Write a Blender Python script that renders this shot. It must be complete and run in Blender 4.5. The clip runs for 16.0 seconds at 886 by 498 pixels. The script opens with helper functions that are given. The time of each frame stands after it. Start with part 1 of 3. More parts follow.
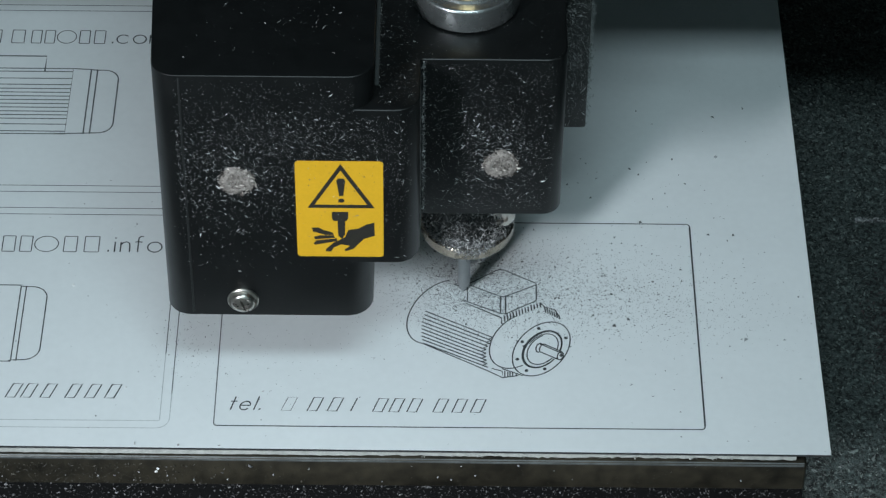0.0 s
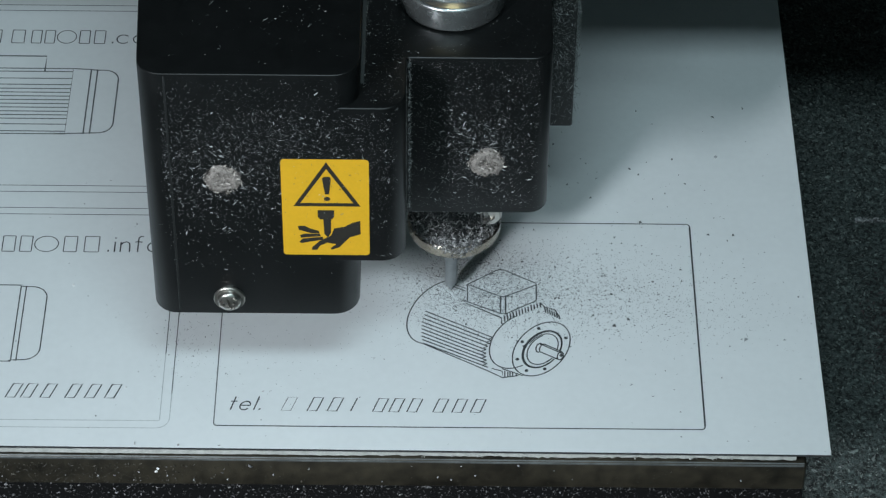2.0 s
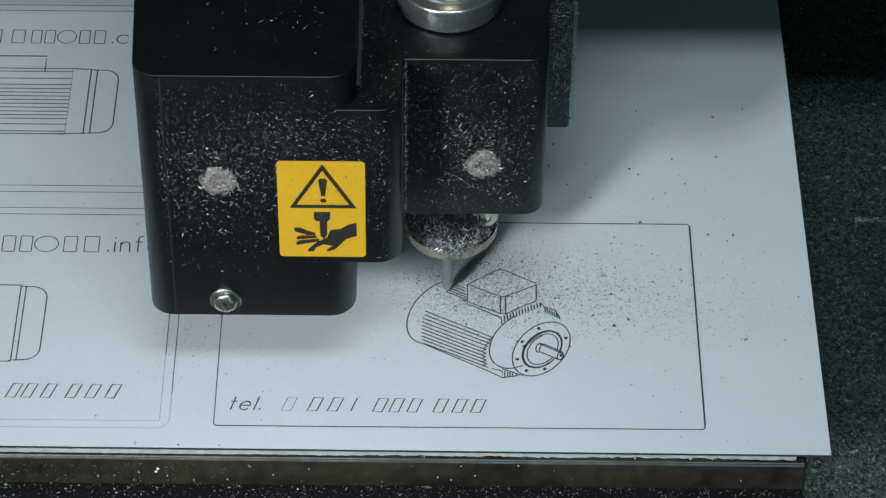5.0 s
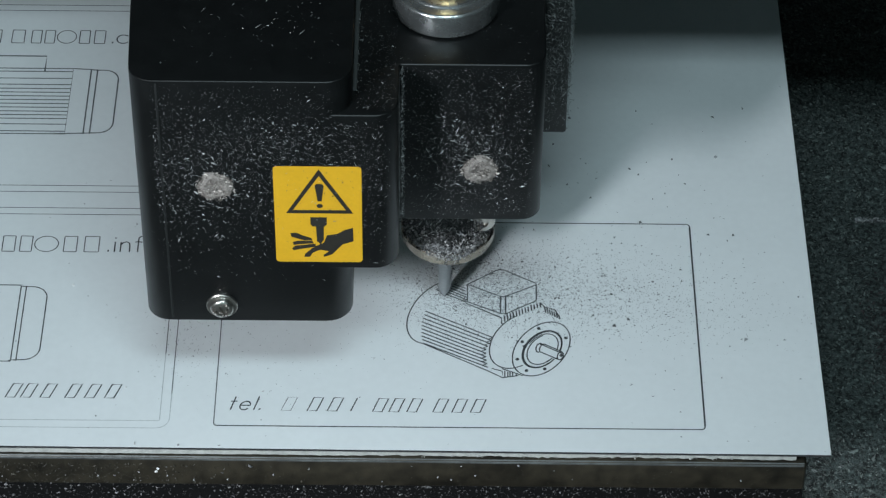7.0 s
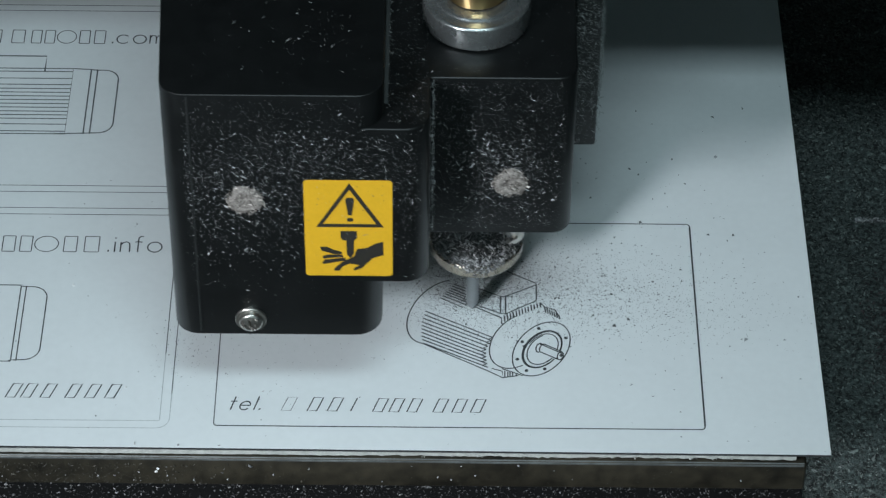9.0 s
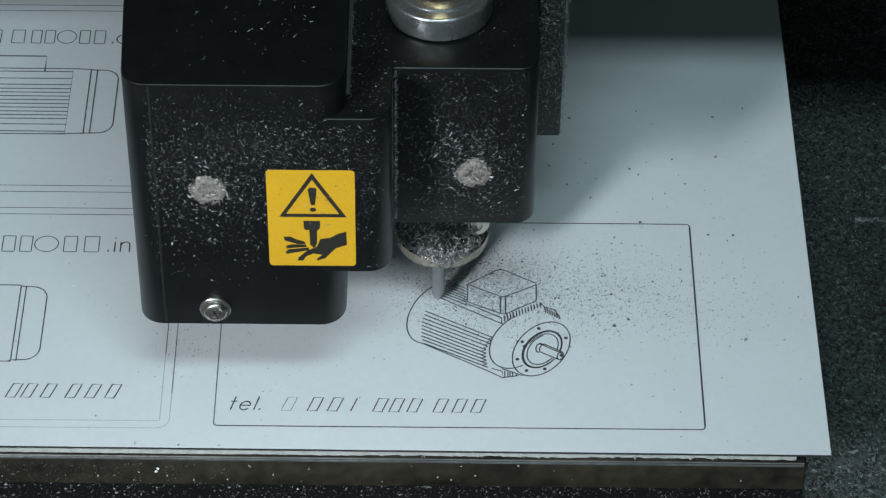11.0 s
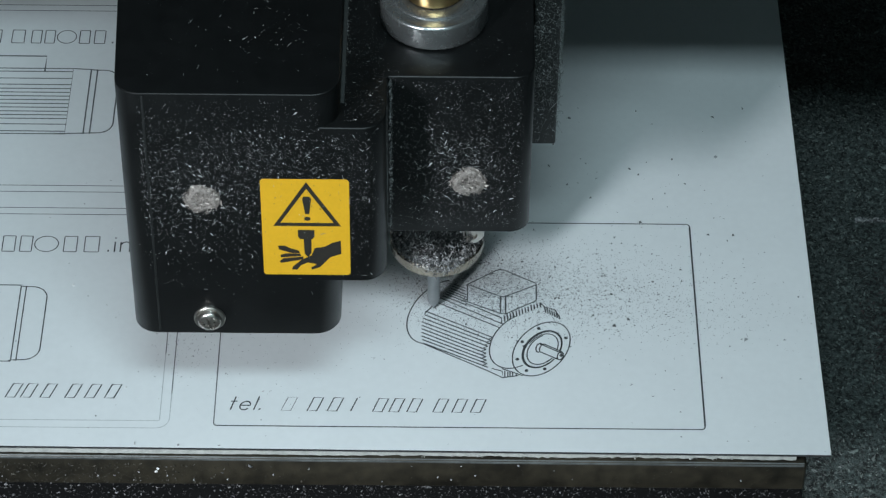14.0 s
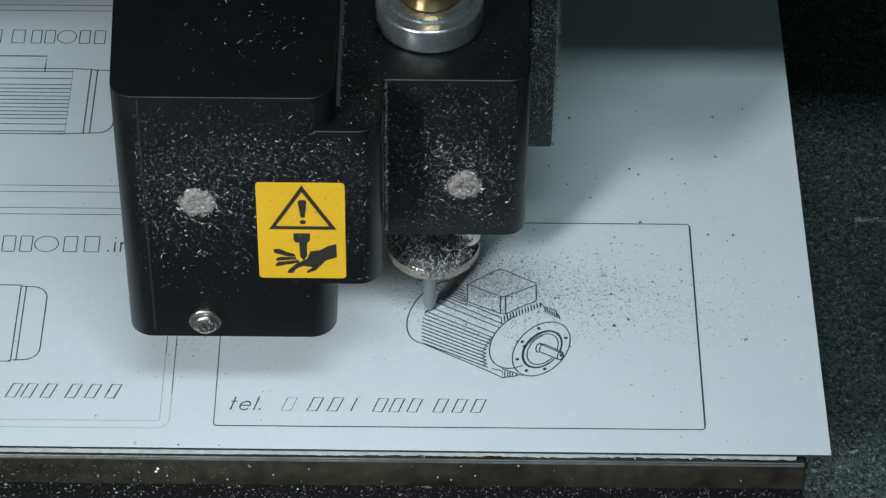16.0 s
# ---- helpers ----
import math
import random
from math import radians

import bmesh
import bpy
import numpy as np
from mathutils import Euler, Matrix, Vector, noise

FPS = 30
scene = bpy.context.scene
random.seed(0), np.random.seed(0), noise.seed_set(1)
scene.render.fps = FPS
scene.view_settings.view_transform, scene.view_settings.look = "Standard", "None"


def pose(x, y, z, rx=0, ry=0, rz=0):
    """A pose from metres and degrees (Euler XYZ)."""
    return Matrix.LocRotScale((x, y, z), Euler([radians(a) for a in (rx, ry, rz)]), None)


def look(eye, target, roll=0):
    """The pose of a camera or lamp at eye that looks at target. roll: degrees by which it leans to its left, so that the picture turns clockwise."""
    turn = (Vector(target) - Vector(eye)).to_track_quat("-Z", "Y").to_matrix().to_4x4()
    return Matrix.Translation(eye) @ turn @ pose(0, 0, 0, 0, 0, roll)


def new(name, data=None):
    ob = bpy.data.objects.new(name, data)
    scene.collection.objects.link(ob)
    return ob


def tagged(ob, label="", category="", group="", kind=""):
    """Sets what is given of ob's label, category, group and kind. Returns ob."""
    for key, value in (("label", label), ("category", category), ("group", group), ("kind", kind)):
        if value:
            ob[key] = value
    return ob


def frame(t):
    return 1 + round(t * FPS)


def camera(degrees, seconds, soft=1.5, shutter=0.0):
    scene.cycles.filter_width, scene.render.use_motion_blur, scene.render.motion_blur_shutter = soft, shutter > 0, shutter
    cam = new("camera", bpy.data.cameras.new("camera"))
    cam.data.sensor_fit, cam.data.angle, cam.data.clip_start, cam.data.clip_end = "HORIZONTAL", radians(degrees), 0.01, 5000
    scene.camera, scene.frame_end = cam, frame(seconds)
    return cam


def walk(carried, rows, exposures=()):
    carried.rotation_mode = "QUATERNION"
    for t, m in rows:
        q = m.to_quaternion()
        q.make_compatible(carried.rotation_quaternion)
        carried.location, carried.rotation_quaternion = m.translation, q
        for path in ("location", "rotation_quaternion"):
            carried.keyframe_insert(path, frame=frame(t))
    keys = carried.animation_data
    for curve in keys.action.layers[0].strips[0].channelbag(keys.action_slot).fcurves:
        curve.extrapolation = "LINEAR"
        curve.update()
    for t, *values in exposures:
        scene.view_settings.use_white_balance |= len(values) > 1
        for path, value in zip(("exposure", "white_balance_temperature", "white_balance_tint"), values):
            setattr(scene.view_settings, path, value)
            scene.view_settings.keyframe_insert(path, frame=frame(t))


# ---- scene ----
MM = 0.001
EYE = Vector((0.03983, -0.36785, 0.40726))
AIM = Vector((math.sin(radians(0.275)) * math.cos(radians(44.5)), math.cos(radians(0.275)) * math.cos(radians(44.5)), -math.sin(radians(44.5))))
cam = camera(16.83, 16.0, soft=1.3, shutter=0.5)
walk(cam, [(0.0, look(EYE, EYE + AIM, 0.697)), (16.0, look(EYE, EYE + AIM, 0.697))],
     exposures=[(0.0, -0.08), (13.0, -0.05), (15.0, 0.0), (16.0, 0.04)])

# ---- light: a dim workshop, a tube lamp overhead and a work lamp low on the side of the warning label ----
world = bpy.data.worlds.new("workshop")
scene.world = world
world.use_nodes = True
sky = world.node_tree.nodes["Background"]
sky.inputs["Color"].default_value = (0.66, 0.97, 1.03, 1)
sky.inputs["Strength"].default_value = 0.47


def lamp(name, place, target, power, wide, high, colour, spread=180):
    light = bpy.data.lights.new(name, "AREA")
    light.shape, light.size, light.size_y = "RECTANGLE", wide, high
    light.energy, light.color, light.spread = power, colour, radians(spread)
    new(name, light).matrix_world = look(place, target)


# unseen, inferred from shadows: a tube lamp over the operator's side, a small narrow-beam work lamp beside it
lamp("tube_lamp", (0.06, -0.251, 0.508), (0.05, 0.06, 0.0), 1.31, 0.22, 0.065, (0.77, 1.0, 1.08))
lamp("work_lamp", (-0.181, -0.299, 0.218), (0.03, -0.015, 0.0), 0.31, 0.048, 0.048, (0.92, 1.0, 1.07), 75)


# ---- materials ----
def material(name, colour, rough=0.5, metal=0.0, spread=0.0, scale=300.0, bump=0.0, bump_scale=2000.0, second=None, coat=0.0, band=0.22, middle=0.5):
    """Principled material: colour varied by two noises (coarse and fine) towards `second`, with a fine relief."""
    m = bpy.data.materials.new(name)
    m.use_nodes = True
    nt = m.node_tree
    b = nt.nodes["Principled BSDF"]
    b.inputs["Base Color"].default_value = (*colour, 1)
    b.inputs["Roughness"].default_value, b.inputs["Metallic"].default_value = rough, metal
    b.inputs["Coat Weight"].default_value = coat
    co = nt.nodes.new("ShaderNodeTexCoord")

    def noise_at(s, detail=4.0):
        n = nt.nodes.new("ShaderNodeTexNoise")
        n.inputs["Scale"].default_value, n.inputs["Detail"].default_value = s, detail
        nt.links.new(co.outputs["Object"], n.inputs["Vector"])
        return n
    if spread:
        a, f = noise_at(scale), noise_at(scale * 7, 2.0)
        add = nt.nodes.new("ShaderNodeMath")
        add.operation = "ADD"
        half = nt.nodes.new("ShaderNodeMath")
        half.operation = "MULTIPLY"
        half.inputs[1].default_value = 0.5
        ramp = nt.nodes.new("ShaderNodeMapRange")
        ramp.inputs["From Min"].default_value, ramp.inputs["From Max"].default_value = middle - band, middle + band
        mix = nt.nodes.new("ShaderNodeMix")
        mix.data_type = "RGBA"
        lo = tuple(c * (1 - spread) for c in colour)
        hi = second if second else tuple(min(1.0, c * (1 + spread)) for c in colour)
        mix.inputs["A"].default_value, mix.inputs["B"].default_value = (*lo, 1), (*hi, 1)
        nt.links.new(a.outputs["Fac"], add.inputs[0])
        nt.links.new(f.outputs["Fac"], add.inputs[1])
        nt.links.new(add.outputs[0], half.inputs[0])
        nt.links.new(half.outputs[0], ramp.inputs["Value"])
        nt.links.new(ramp.outputs["Result"], mix.inputs["Factor"])
        nt.links.new(mix.outputs["Result"], b.inputs["Base Color"])
        rr = nt.nodes.new("ShaderNodeMapRange")
        rr.inputs["To Min"].default_value, rr.inputs["To Max"].default_value = max(0.03, rough - 0.08), min(1.0, rough + 0.1)
        nt.links.new(a.outputs["Fac"], rr.inputs["Value"])
        nt.links.new(rr.outputs["Result"], b.inputs["Roughness"])
    if bump:
        n = noise_at(bump_scale, 3.0)
        bp = nt.nodes.new("ShaderNodeBump")
        bp.inputs["Strength"].default_value, bp.inputs["Distance"].default_value = bump, 0.0002
        nt.links.new(n.outputs["Fac"], bp.inputs["Height"])
        nt.links.new(bp.outputs["Normal"], b.inputs["Normal"])
    return m


def chip_material(name, dark, light, rough=0.55):
    """Small cut chips, each of its own tone."""
    m = bpy.data.materials.new(name)
    m.use_nodes = True
    nt = m.node_tree
    b = nt.nodes["Principled BSDF"]
    b.inputs["Roughness"].default_value = rough
    geo = nt.nodes.new("ShaderNodeNewGeometry")
    mix = nt.nodes.new("ShaderNodeMix")
    mix.data_type = "RGBA"
    mix.inputs["A"].default_value, mix.inputs["B"].default_value = (*dark, 1), (*light, 1)
    few = nt.nodes.new("ShaderNodeMath")
    few.operation = "POWER"
    few.inputs[1].default_value = 2.8
    nt.links.new(geo.outputs["Random Per Island"], few.inputs[0])
    nt.links.new(few.outputs[0], mix.inputs["Factor"])
    nt.links.new(mix.outputs["Result"], b.inputs["Base Color"])
    return m


WHITE_FILM = material("white_laminate", (0.66, 0.69, 0.70), 0.42, 0, 0.035, 90, 0.08, 3000)
BLACK_CORE = material("black_core", (0.03, 0.03, 0.032), 0.6, 0, 0.3, 800)
PALE_SHEET = material("pale_backing", (0.42, 0.42, 0.40), 0.6, 0, 0.35, 500, 0.3, 1500)
SLAB = material("stained_steel", (0.025, 0.022, 0.017), 0.42, 0.2, 0.6, 45, 0.3, 900, second=(0.050, 0.042, 0.029), band=0.16)
RIM_HIGHLIGHT = material("grey_rim_highlight", (0.10, 0.105, 0.105), 0.4, 0.3, 0.5, 60, 0.3, 700)
BED = material("speckled_bed", (0.012, 0.014, 0.015), 0.75, 0, 0.6, 1200, 0.8, 1400, second=(0.115, 0.145, 0.138), band=0.085, middle=0.53)
FLOOR = material("grey_floor", (0.22, 0.22, 0.21), 0.6, 0, 0.3, 6, 0.2, 60)
WALL = material("grey_paint", (0.42, 0.43, 0.43), 0.8, 0, 0.12, 3, 0.2, 200)
GROOVE = material("engraved_line", (0.035, 0.040, 0.044), 0.7, 0, 0.4, 2500)
GROOVE_MEDIUM = material("grey_engraved_line", (0.085, 0.094, 0.10), 0.7, 0, 0.4, 1500)
GROOVE_FAINT = material("shallow_engraved_line", (0.40, 0.43, 0.44), 0.7, 0, 0.4, 1500)
BLACK = material("black_coated_metal", (0.0042, 0.0048, 0.0050), 0.38, 0, 0.3, 220, 0.06, 2500)
BLACK.node_tree.nodes["Principled BSDF"].inputs["Specular IOR Level"].default_value = 0.36
DUSTY = material("dusty_black", (0.045, 0.050, 0.050), 0.8, 0, 0.5, 900)
DARK_STRIP = material("dark_strip", (0.028, 0.031, 0.032), 0.35, 0, 0.5, 900)
BLACK_DULL = material("dull_black_metal", (0.009, 0.0105, 0.0105), 0.55, 0, 0.4, 250, 0.2, 2500)
MATTE_BLACK = material("matte_black_paint", (0.010, 0.011, 0.011), 0.8, 0, 0.3, 60, 0.2, 900)
MATTE_BLACK.node_tree.nodes["Principled BSDF"].inputs["Specular IOR Level"].default_value = 0.1
STEEL = material("turned_steel", (0.50, 0.51, 0.51), 0.25, 0.92, 0.10, 400, 0.05, 3000)
NOSE_STEEL = material("worn_nickel_ring", (0.37, 0.32, 0.26), 0.25, 1, 0.18, 500, 0.1, 3000)
BRASS = material("brass", (0.46, 0.32, 0.15), 0.30, 1, 0.10, 300, 0.05, 3000)
SCREW = material("screw_nickel", (0.56, 0.53, 0.49), 0.30, 1, 0.15, 900)
CUTTER = material("carbide", (0.30, 0.31, 0.32), 0.45, 0.6, 0.15, 900)
YELLOW = material("yellow_label_film", (0.67, 0.375, 0.018), 0.42, 0, 0.06, 250, 0.05, 2500)
PRINT = material("black_print", (0.022, 0.020, 0.016), 0.5, 0, 0.3, 900)
PACKED = material("packed_swarf", (0.15, 0.125, 0.11), 0.8, 0, 0.7, 900, 1.0, 2500, second=(0.40, 0.36, 0.33))
WHITE_CHIP = chip_material("white_chips", (0.20, 0.20, 0.21), (0.80, 0.80, 0.79))
DARK_CHIP = chip_material("black_chips", (0.032, 0.035, 0.037), (0.40, 0.42, 0.43))
HEAD_CHIP = chip_material("dusty_chips", (0.070, 0.075, 0.078), (0.80, 0.80, 0.80))
FRINGE_CHIP = chip_material("pale_shreds", (0.30, 0.30, 0.29), (0.62, 0.62, 0.61))
FINE_DUST = chip_material("fine_grey_dust", (0.035, 0.037, 0.039), (0.36, 0.36, 0.37))
NOSE_CHIP = chip_material("nose_chips", (0.055, 0.054, 0.056), (0.62, 0.61, 0.61))
SLAB_CHIP = chip_material("brown_dust", (0.02, 0.018, 0.013), (0.06, 0.052, 0.036))
BLACK_STRIP = material("flat_black", (0.004, 0.0045, 0.005), 0.85, 0, 0.5, 1500, 0.5, 900)
FELT_CHIP = chip_material("bed_shavings", (0.055, 0.063, 0.060), (0.22, 0.25, 0.235), 0.9)
BROWN_CHIP = chip_material("brown_shavings", (0.012, 0.009, 0.010), (0.085, 0.052, 0.058), 0.8)
LONG_CHIP = chip_material("white_shreds", (0.09, 0.094, 0.096), (0.85, 0.85, 0.84))
PACKED_CHIP = chip_material("packed_chips", (0.05, 0.038, 0.032), (0.70, 0.63, 0.58))
BRACKET_CHIP = chip_material("tangled_chips", (0.05, 0.056, 0.056), (0.62, 0.65, 0.64))
MIXED_CHIP = chip_material("mixed_chips", (0.02, 0.02, 0.022), (0.52, 0.52, 0.51))


# ---- mesh helpers ----
def part(name, bm, mat, parent=None, label="", smooth=None):
    """Links a bmesh as one mesh object under a thing or part."""
    me = bpy.data.meshes.new(name)
    bmesh.ops.recalc_face_normals(bm, faces=bm.faces)
    bm.to_mesh(me)
    bm.free()
    me.materials.append(mat)
    if smooth is not None:
        me.shade_smooth()
        me.set_sharp_from_angle(angle=radians(smooth))
    ob = new(name, me)
    ob.parent = parent
    if label:
        ob["label"] = label
    return ob


def add_rings(bm, rings, cap=True):
    """Joins closed rings of equal length by quads."""
    vs = [[bm.verts.new(p) for p in ring] for ring in rings]
    n = len(vs[0])
    for a, b in zip(vs, vs[1:]):
        for i in range(n):
            bm.faces.new((a[i], a[(i + 1) % n], b[(i + 1) % n], b[i]))
    if cap:
        bm.faces.new(vs[0][::-1])
        bm.faces.new(vs[-1])
    return bm


def rounded(x0, x1, y0, y1, radii, inset=0.0, steps=8):
    """A rectangle in plan with rounded corners (radii: front left, front right, back right, back left)."""
    pts = []
    corners = ((x0, y0, 180, 1, 1), (x1, y0, 270, -1, 1), (x1, y1, 0, -1, -1), (x0, y1, 90, 1, -1))
    for (cx, cy, a0, sx, sy), r in zip(corners, radii):
        for k in range(steps + 1):
            a = radians(a0 + 90 * k / steps)
            rr = max(r - inset, 0.0)
            pts.append((cx + sx * r + rr * math.cos(a) if r > inset else cx + sx * inset, cy + sy * r + rr * math.sin(a) if r > inset else cy + sy * inset))
    return pts


def rounded_outline(corners, radii, inset=0.0, steps=8):
    """Any outline in plan, run anticlockwise, with a fillet at each corner, moved inwards by inset."""
    pts = []
    n = len(corners)
    for i in range(n):
        p, q, o = Vector(corners[i]), Vector(corners[(i + 1) % n]), Vector(corners[i - 1])
        d0, d1 = (p - o).normalized(), (q - p).normalized()
        n0, n1 = Vector((-d0.y, d0.x)), Vector((-d1.y, d1.x))
        turn = d0.x * d1.y - d0.y * d1.x
        side = 1 if turn > 0 else -1
        half = math.atan2(abs(turn), d0.dot(d1)) / 2
        centre = p - d0 * radii[i] * math.tan(half) + n0 * radii[i] * side
        r = max(radii[i] - inset * side, 0.01)
        a0 = math.atan2(-n0.y * side, -n0.x * side)
        for k in range(steps + 1):
            a = a0 + side * 2 * half * k / steps
            pts.append((centre.x + r * math.cos(a), centre.y + r * math.sin(a)))
    return pts


def casting(bm, corners, radii, z0, z1, edge=0.35):
    """An upright block over a filleted outline, with eased top and bottom edges; millimetres."""
    levels = ((z0, edge), (z0 + edge * 0.134, edge * 0.5), (z0 + edge * 0.5, edge * 0.134), (z0 + edge, 0),
              (z1 - edge, 0), (z1 - edge * 0.5, edge * 0.134), (z1 - edge * 0.134, edge * 0.5), (z1, edge))
    return add_rings(bm, [[(x * MM, y * MM, z * MM) for x, y in rounded_outline(corners, radii, i)] for z, i in levels])


def prism(bm, x0, x1, y0, y1, z0, z1, radii=(0.4, 0.4, 0.4, 0.4), edge=0.35):
    """An upright block, rounded in plan, with eased top and bottom edges; millimetres."""
    levels = ((z0, edge), (z0 + edge * 0.134, edge * 0.5), (z0 + edge * 0.5, edge * 0.134), (z0 + edge, 0),
              (z1 - edge, 0), (z1 - edge * 0.5, edge * 0.134), (z1 - edge * 0.134, edge * 0.5), (z1, edge))
    return add_rings(bm, [[(x * MM, y * MM, z * MM) for x, y in rounded(x0, x1, y0, y1, radii, i)] for z, i in levels])


def turned(bm, profile, n=64, x=0.0, y=0.0, cap=True):
    """A body of revolution about an upright axis; profile rows of (radius, z) in millimetres."""
    return add_rings(bm, [[((x + r * math.cos(2 * math.pi * k / n)) * MM, (y + r * math.sin(2 * math.pi * k / n)) * MM, z * MM) for k in range(n)] for r, z in profile], cap)


def turned_front(bm, profile, x, y, z, n=40):
    """A body of revolution about an axis that points to the front (-y); profile rows of (radius, height)."""
    return add_rings(bm, [[((x + r * math.cos(2 * math.pi * k / n)) * MM, (y - h) * MM, (z + r * math.sin(2 * math.pi * k / n)) * MM) for k in range(n)] for r, h in profile])


def stroke(bm, pts, w, closed=False, z=0.02):
    """A cut line on the plate: a strip w wide along points in millimetres."""
    pts = [Vector(p) for p in pts]
    n = len(pts)
    sides = []
    for i, p in enumerate(pts):
        a = pts[i - 1] if i or closed else p
        b = pts[(i + 1) % n] if i < n - 1 or closed else p
        d = b - a
        d = d.normalized() if d.length > 1e-9 else Vector((1, 0))
        off = Vector((-d.y, d.x)) * w / 2
        sides.append([bm.verts.new(((p.x + s * off.x) * MM, (p.y + s * off.y) * MM, z * MM)) for s in (1, -1)])
    for i in range(n if closed else n - 1):
        a, b = sides[i], sides[(i + 1) % n]
        bm.faces.new((a[0], a[1], b[1], b[0]))


def ellipse(cx, cy, a, b, turn, start=0, end=360, n=48):
    out = []
    for k in range(n + 1):
        f = radians(start + (end - start) * k / n)
        u, v = a * math.cos(f), b * math.sin(f)
        c, s = math.cos(radians(turn)), math.sin(radians(turn))
        out.append((cx + u * c - v * s, cy + u * s + v * c))
    return out


def slivers(name, places, size, mat, parent, label="", seed=1, slender=0.28, lift=0.35):
    """Loose chips: one slim tetrahedron at each place (point, normal), in one mesh."""
    rng = random.Random(seed)
    verts, faces = [], []
    for p, nrm in places:
        nrm = Vector(nrm)
        t = nrm.orthogonal().normalized()
        t.rotate(Matrix.Rotation(rng.uniform(0, 2 * math.pi), 3, nrm))
        t = (t + nrm * rng.uniform(-0.1, lift)).normalized()
        s = nrm.cross(t)
        length = size * math.exp(rng.gauss(0, 0.36))
        w = length * slender * rng.uniform(0.6, 1.5)
        o = Vector(p)
        k = len(verts)
        verts += [(o - t * length / 2) * MM, (o + t * length / 2 + s * w * 0.3) * MM, (o + s * w) * MM, (o + nrm * w * 0.8) * MM]
        faces += [(k, k + 1, k + 3), (k + 1, k + 2, k + 3), (k + 2, k, k + 3), (k, k + 2, k + 1)]
    me = bpy.data.meshes.new(name)
    me.from_pydata([tuple(v) for v in verts], [], faces)
    me.materials.append(mat)
    ob = new(name, me)
    ob.parent = parent
    tagged(ob, label, kind="stuff")
    return ob


# ---- the bed and what lies on it ----
BED_TOP = -38.0


def build_bed():
    bm = bmesh.new()
    prism(bm, -400, 420, -260, 460, BED_TOP - 41, BED_TOP, (6, 6, 6, 6), 1.0)
    bed = part("machine_bed", bm, BED)
    tagged(bed, "dark speckled machine bed strewn with fine swarf", "machine bed", kind="structure")
    bm = bmesh.new()
    prism(bm, 130.3, 185, 94.2, 95.4, BED_TOP - 0.4, BED_TOP + 0.4, (0.5, 0.5, 0.5, 0.5), 0.15)
    tagged(part("bed_strip", bm, DARK_STRIP, smooth=40), "thin dark strip with pale chips, lying on the bed", "strip")
    # a flat black strip laid over the bed below the slab
    bm = bmesh.new()
    prism(bm, -200, 112.6, -70, 66, BED_TOP - 0.4, BED_TOP + 0.5, (1, 1, 1, 1), 0.2)
    tagged(part("front_strip", bm, BLACK_STRIP, smooth=40), "black strip dusted with swarf under the slab", "mat", kind="structure")
    bm = bmesh.new()
    prism(bm, -140, 60, 70, 230, BED_TOP - 0.3, -9.0, (3, 3, 3, 3), 0.5)
    tagged(part("clamping_block", bm, BLACK_DULL, smooth=40), "dark clamping block that carries the steel slab", "block", kind="structure")


def block(bm, x0, x1, y0, y1, z0, z1):
    add_rings(bm, [[(x0, y0, z), (x1, y0, z), (x1, y1, z), (x0, y1, z)] for z in (z0, z1)])


def build_room():
    """A plain unseen workshop room, added; a wide opening on the operator's side lets in ambient light; metres."""
    for name, box in (("floor", (-2.0, 2.0, -2.4, 1.8, -1.0, -0.9)), ("wall_back", (-2.1, 2.1, 1.8, 1.9, -0.9, 1.9)), ("wall_left", (-2.1, -2.0, -2.4, 1.8, -0.9, 1.9)),
                      ("wall_right", (2.0, 2.1, -2.4, 1.8, -0.9, 1.9)), ("ceiling", (-2.1, 2.1, -2.5, 1.9, 1.9, 2.0))):
        bm = bmesh.new()
        block(bm, *box)
        tagged(part(name, bm, FLOOR if name == "floor" else WALL), "plain grey workshop " + name.split("_")[0], name.split("_")[0], kind="structure")
    bm = bmesh.new()
    for box in ((-2.0, 2.0, -2.5, -2.4, -0.9, 0.0), (-2.0, 2.0, -2.5, -2.4, 1.7, 1.9), (-2.0, -1.6, -2.5, -2.4, 0.0, 1.7), (1.6, 2.0, -2.5, -2.4, 0.0, 1.7)):
        block(bm, *box)
    tagged(part("wall_front", bm, WALL), "plain grey unseen wall with a wide opening added for ambient light", "wall", kind="structure")
    bm = bmesh.new()
    block(bm, -0.38, 0.40, -0.24, 0.44, -0.9, -0.079)
    tagged(part("machine_cabinet", bm, BLACK_DULL), "dark cabinet under the machine bed", "cabinet", kind="structure")


def skew(bm, above=-1.0):
    """The front edges run slightly askew to the engraving."""
    for v in bm.verts:
        if v.co.y < 0.05 and v.co.z > above:
            v.co.y += 0.0039 * (0.11255 - v.co.x)


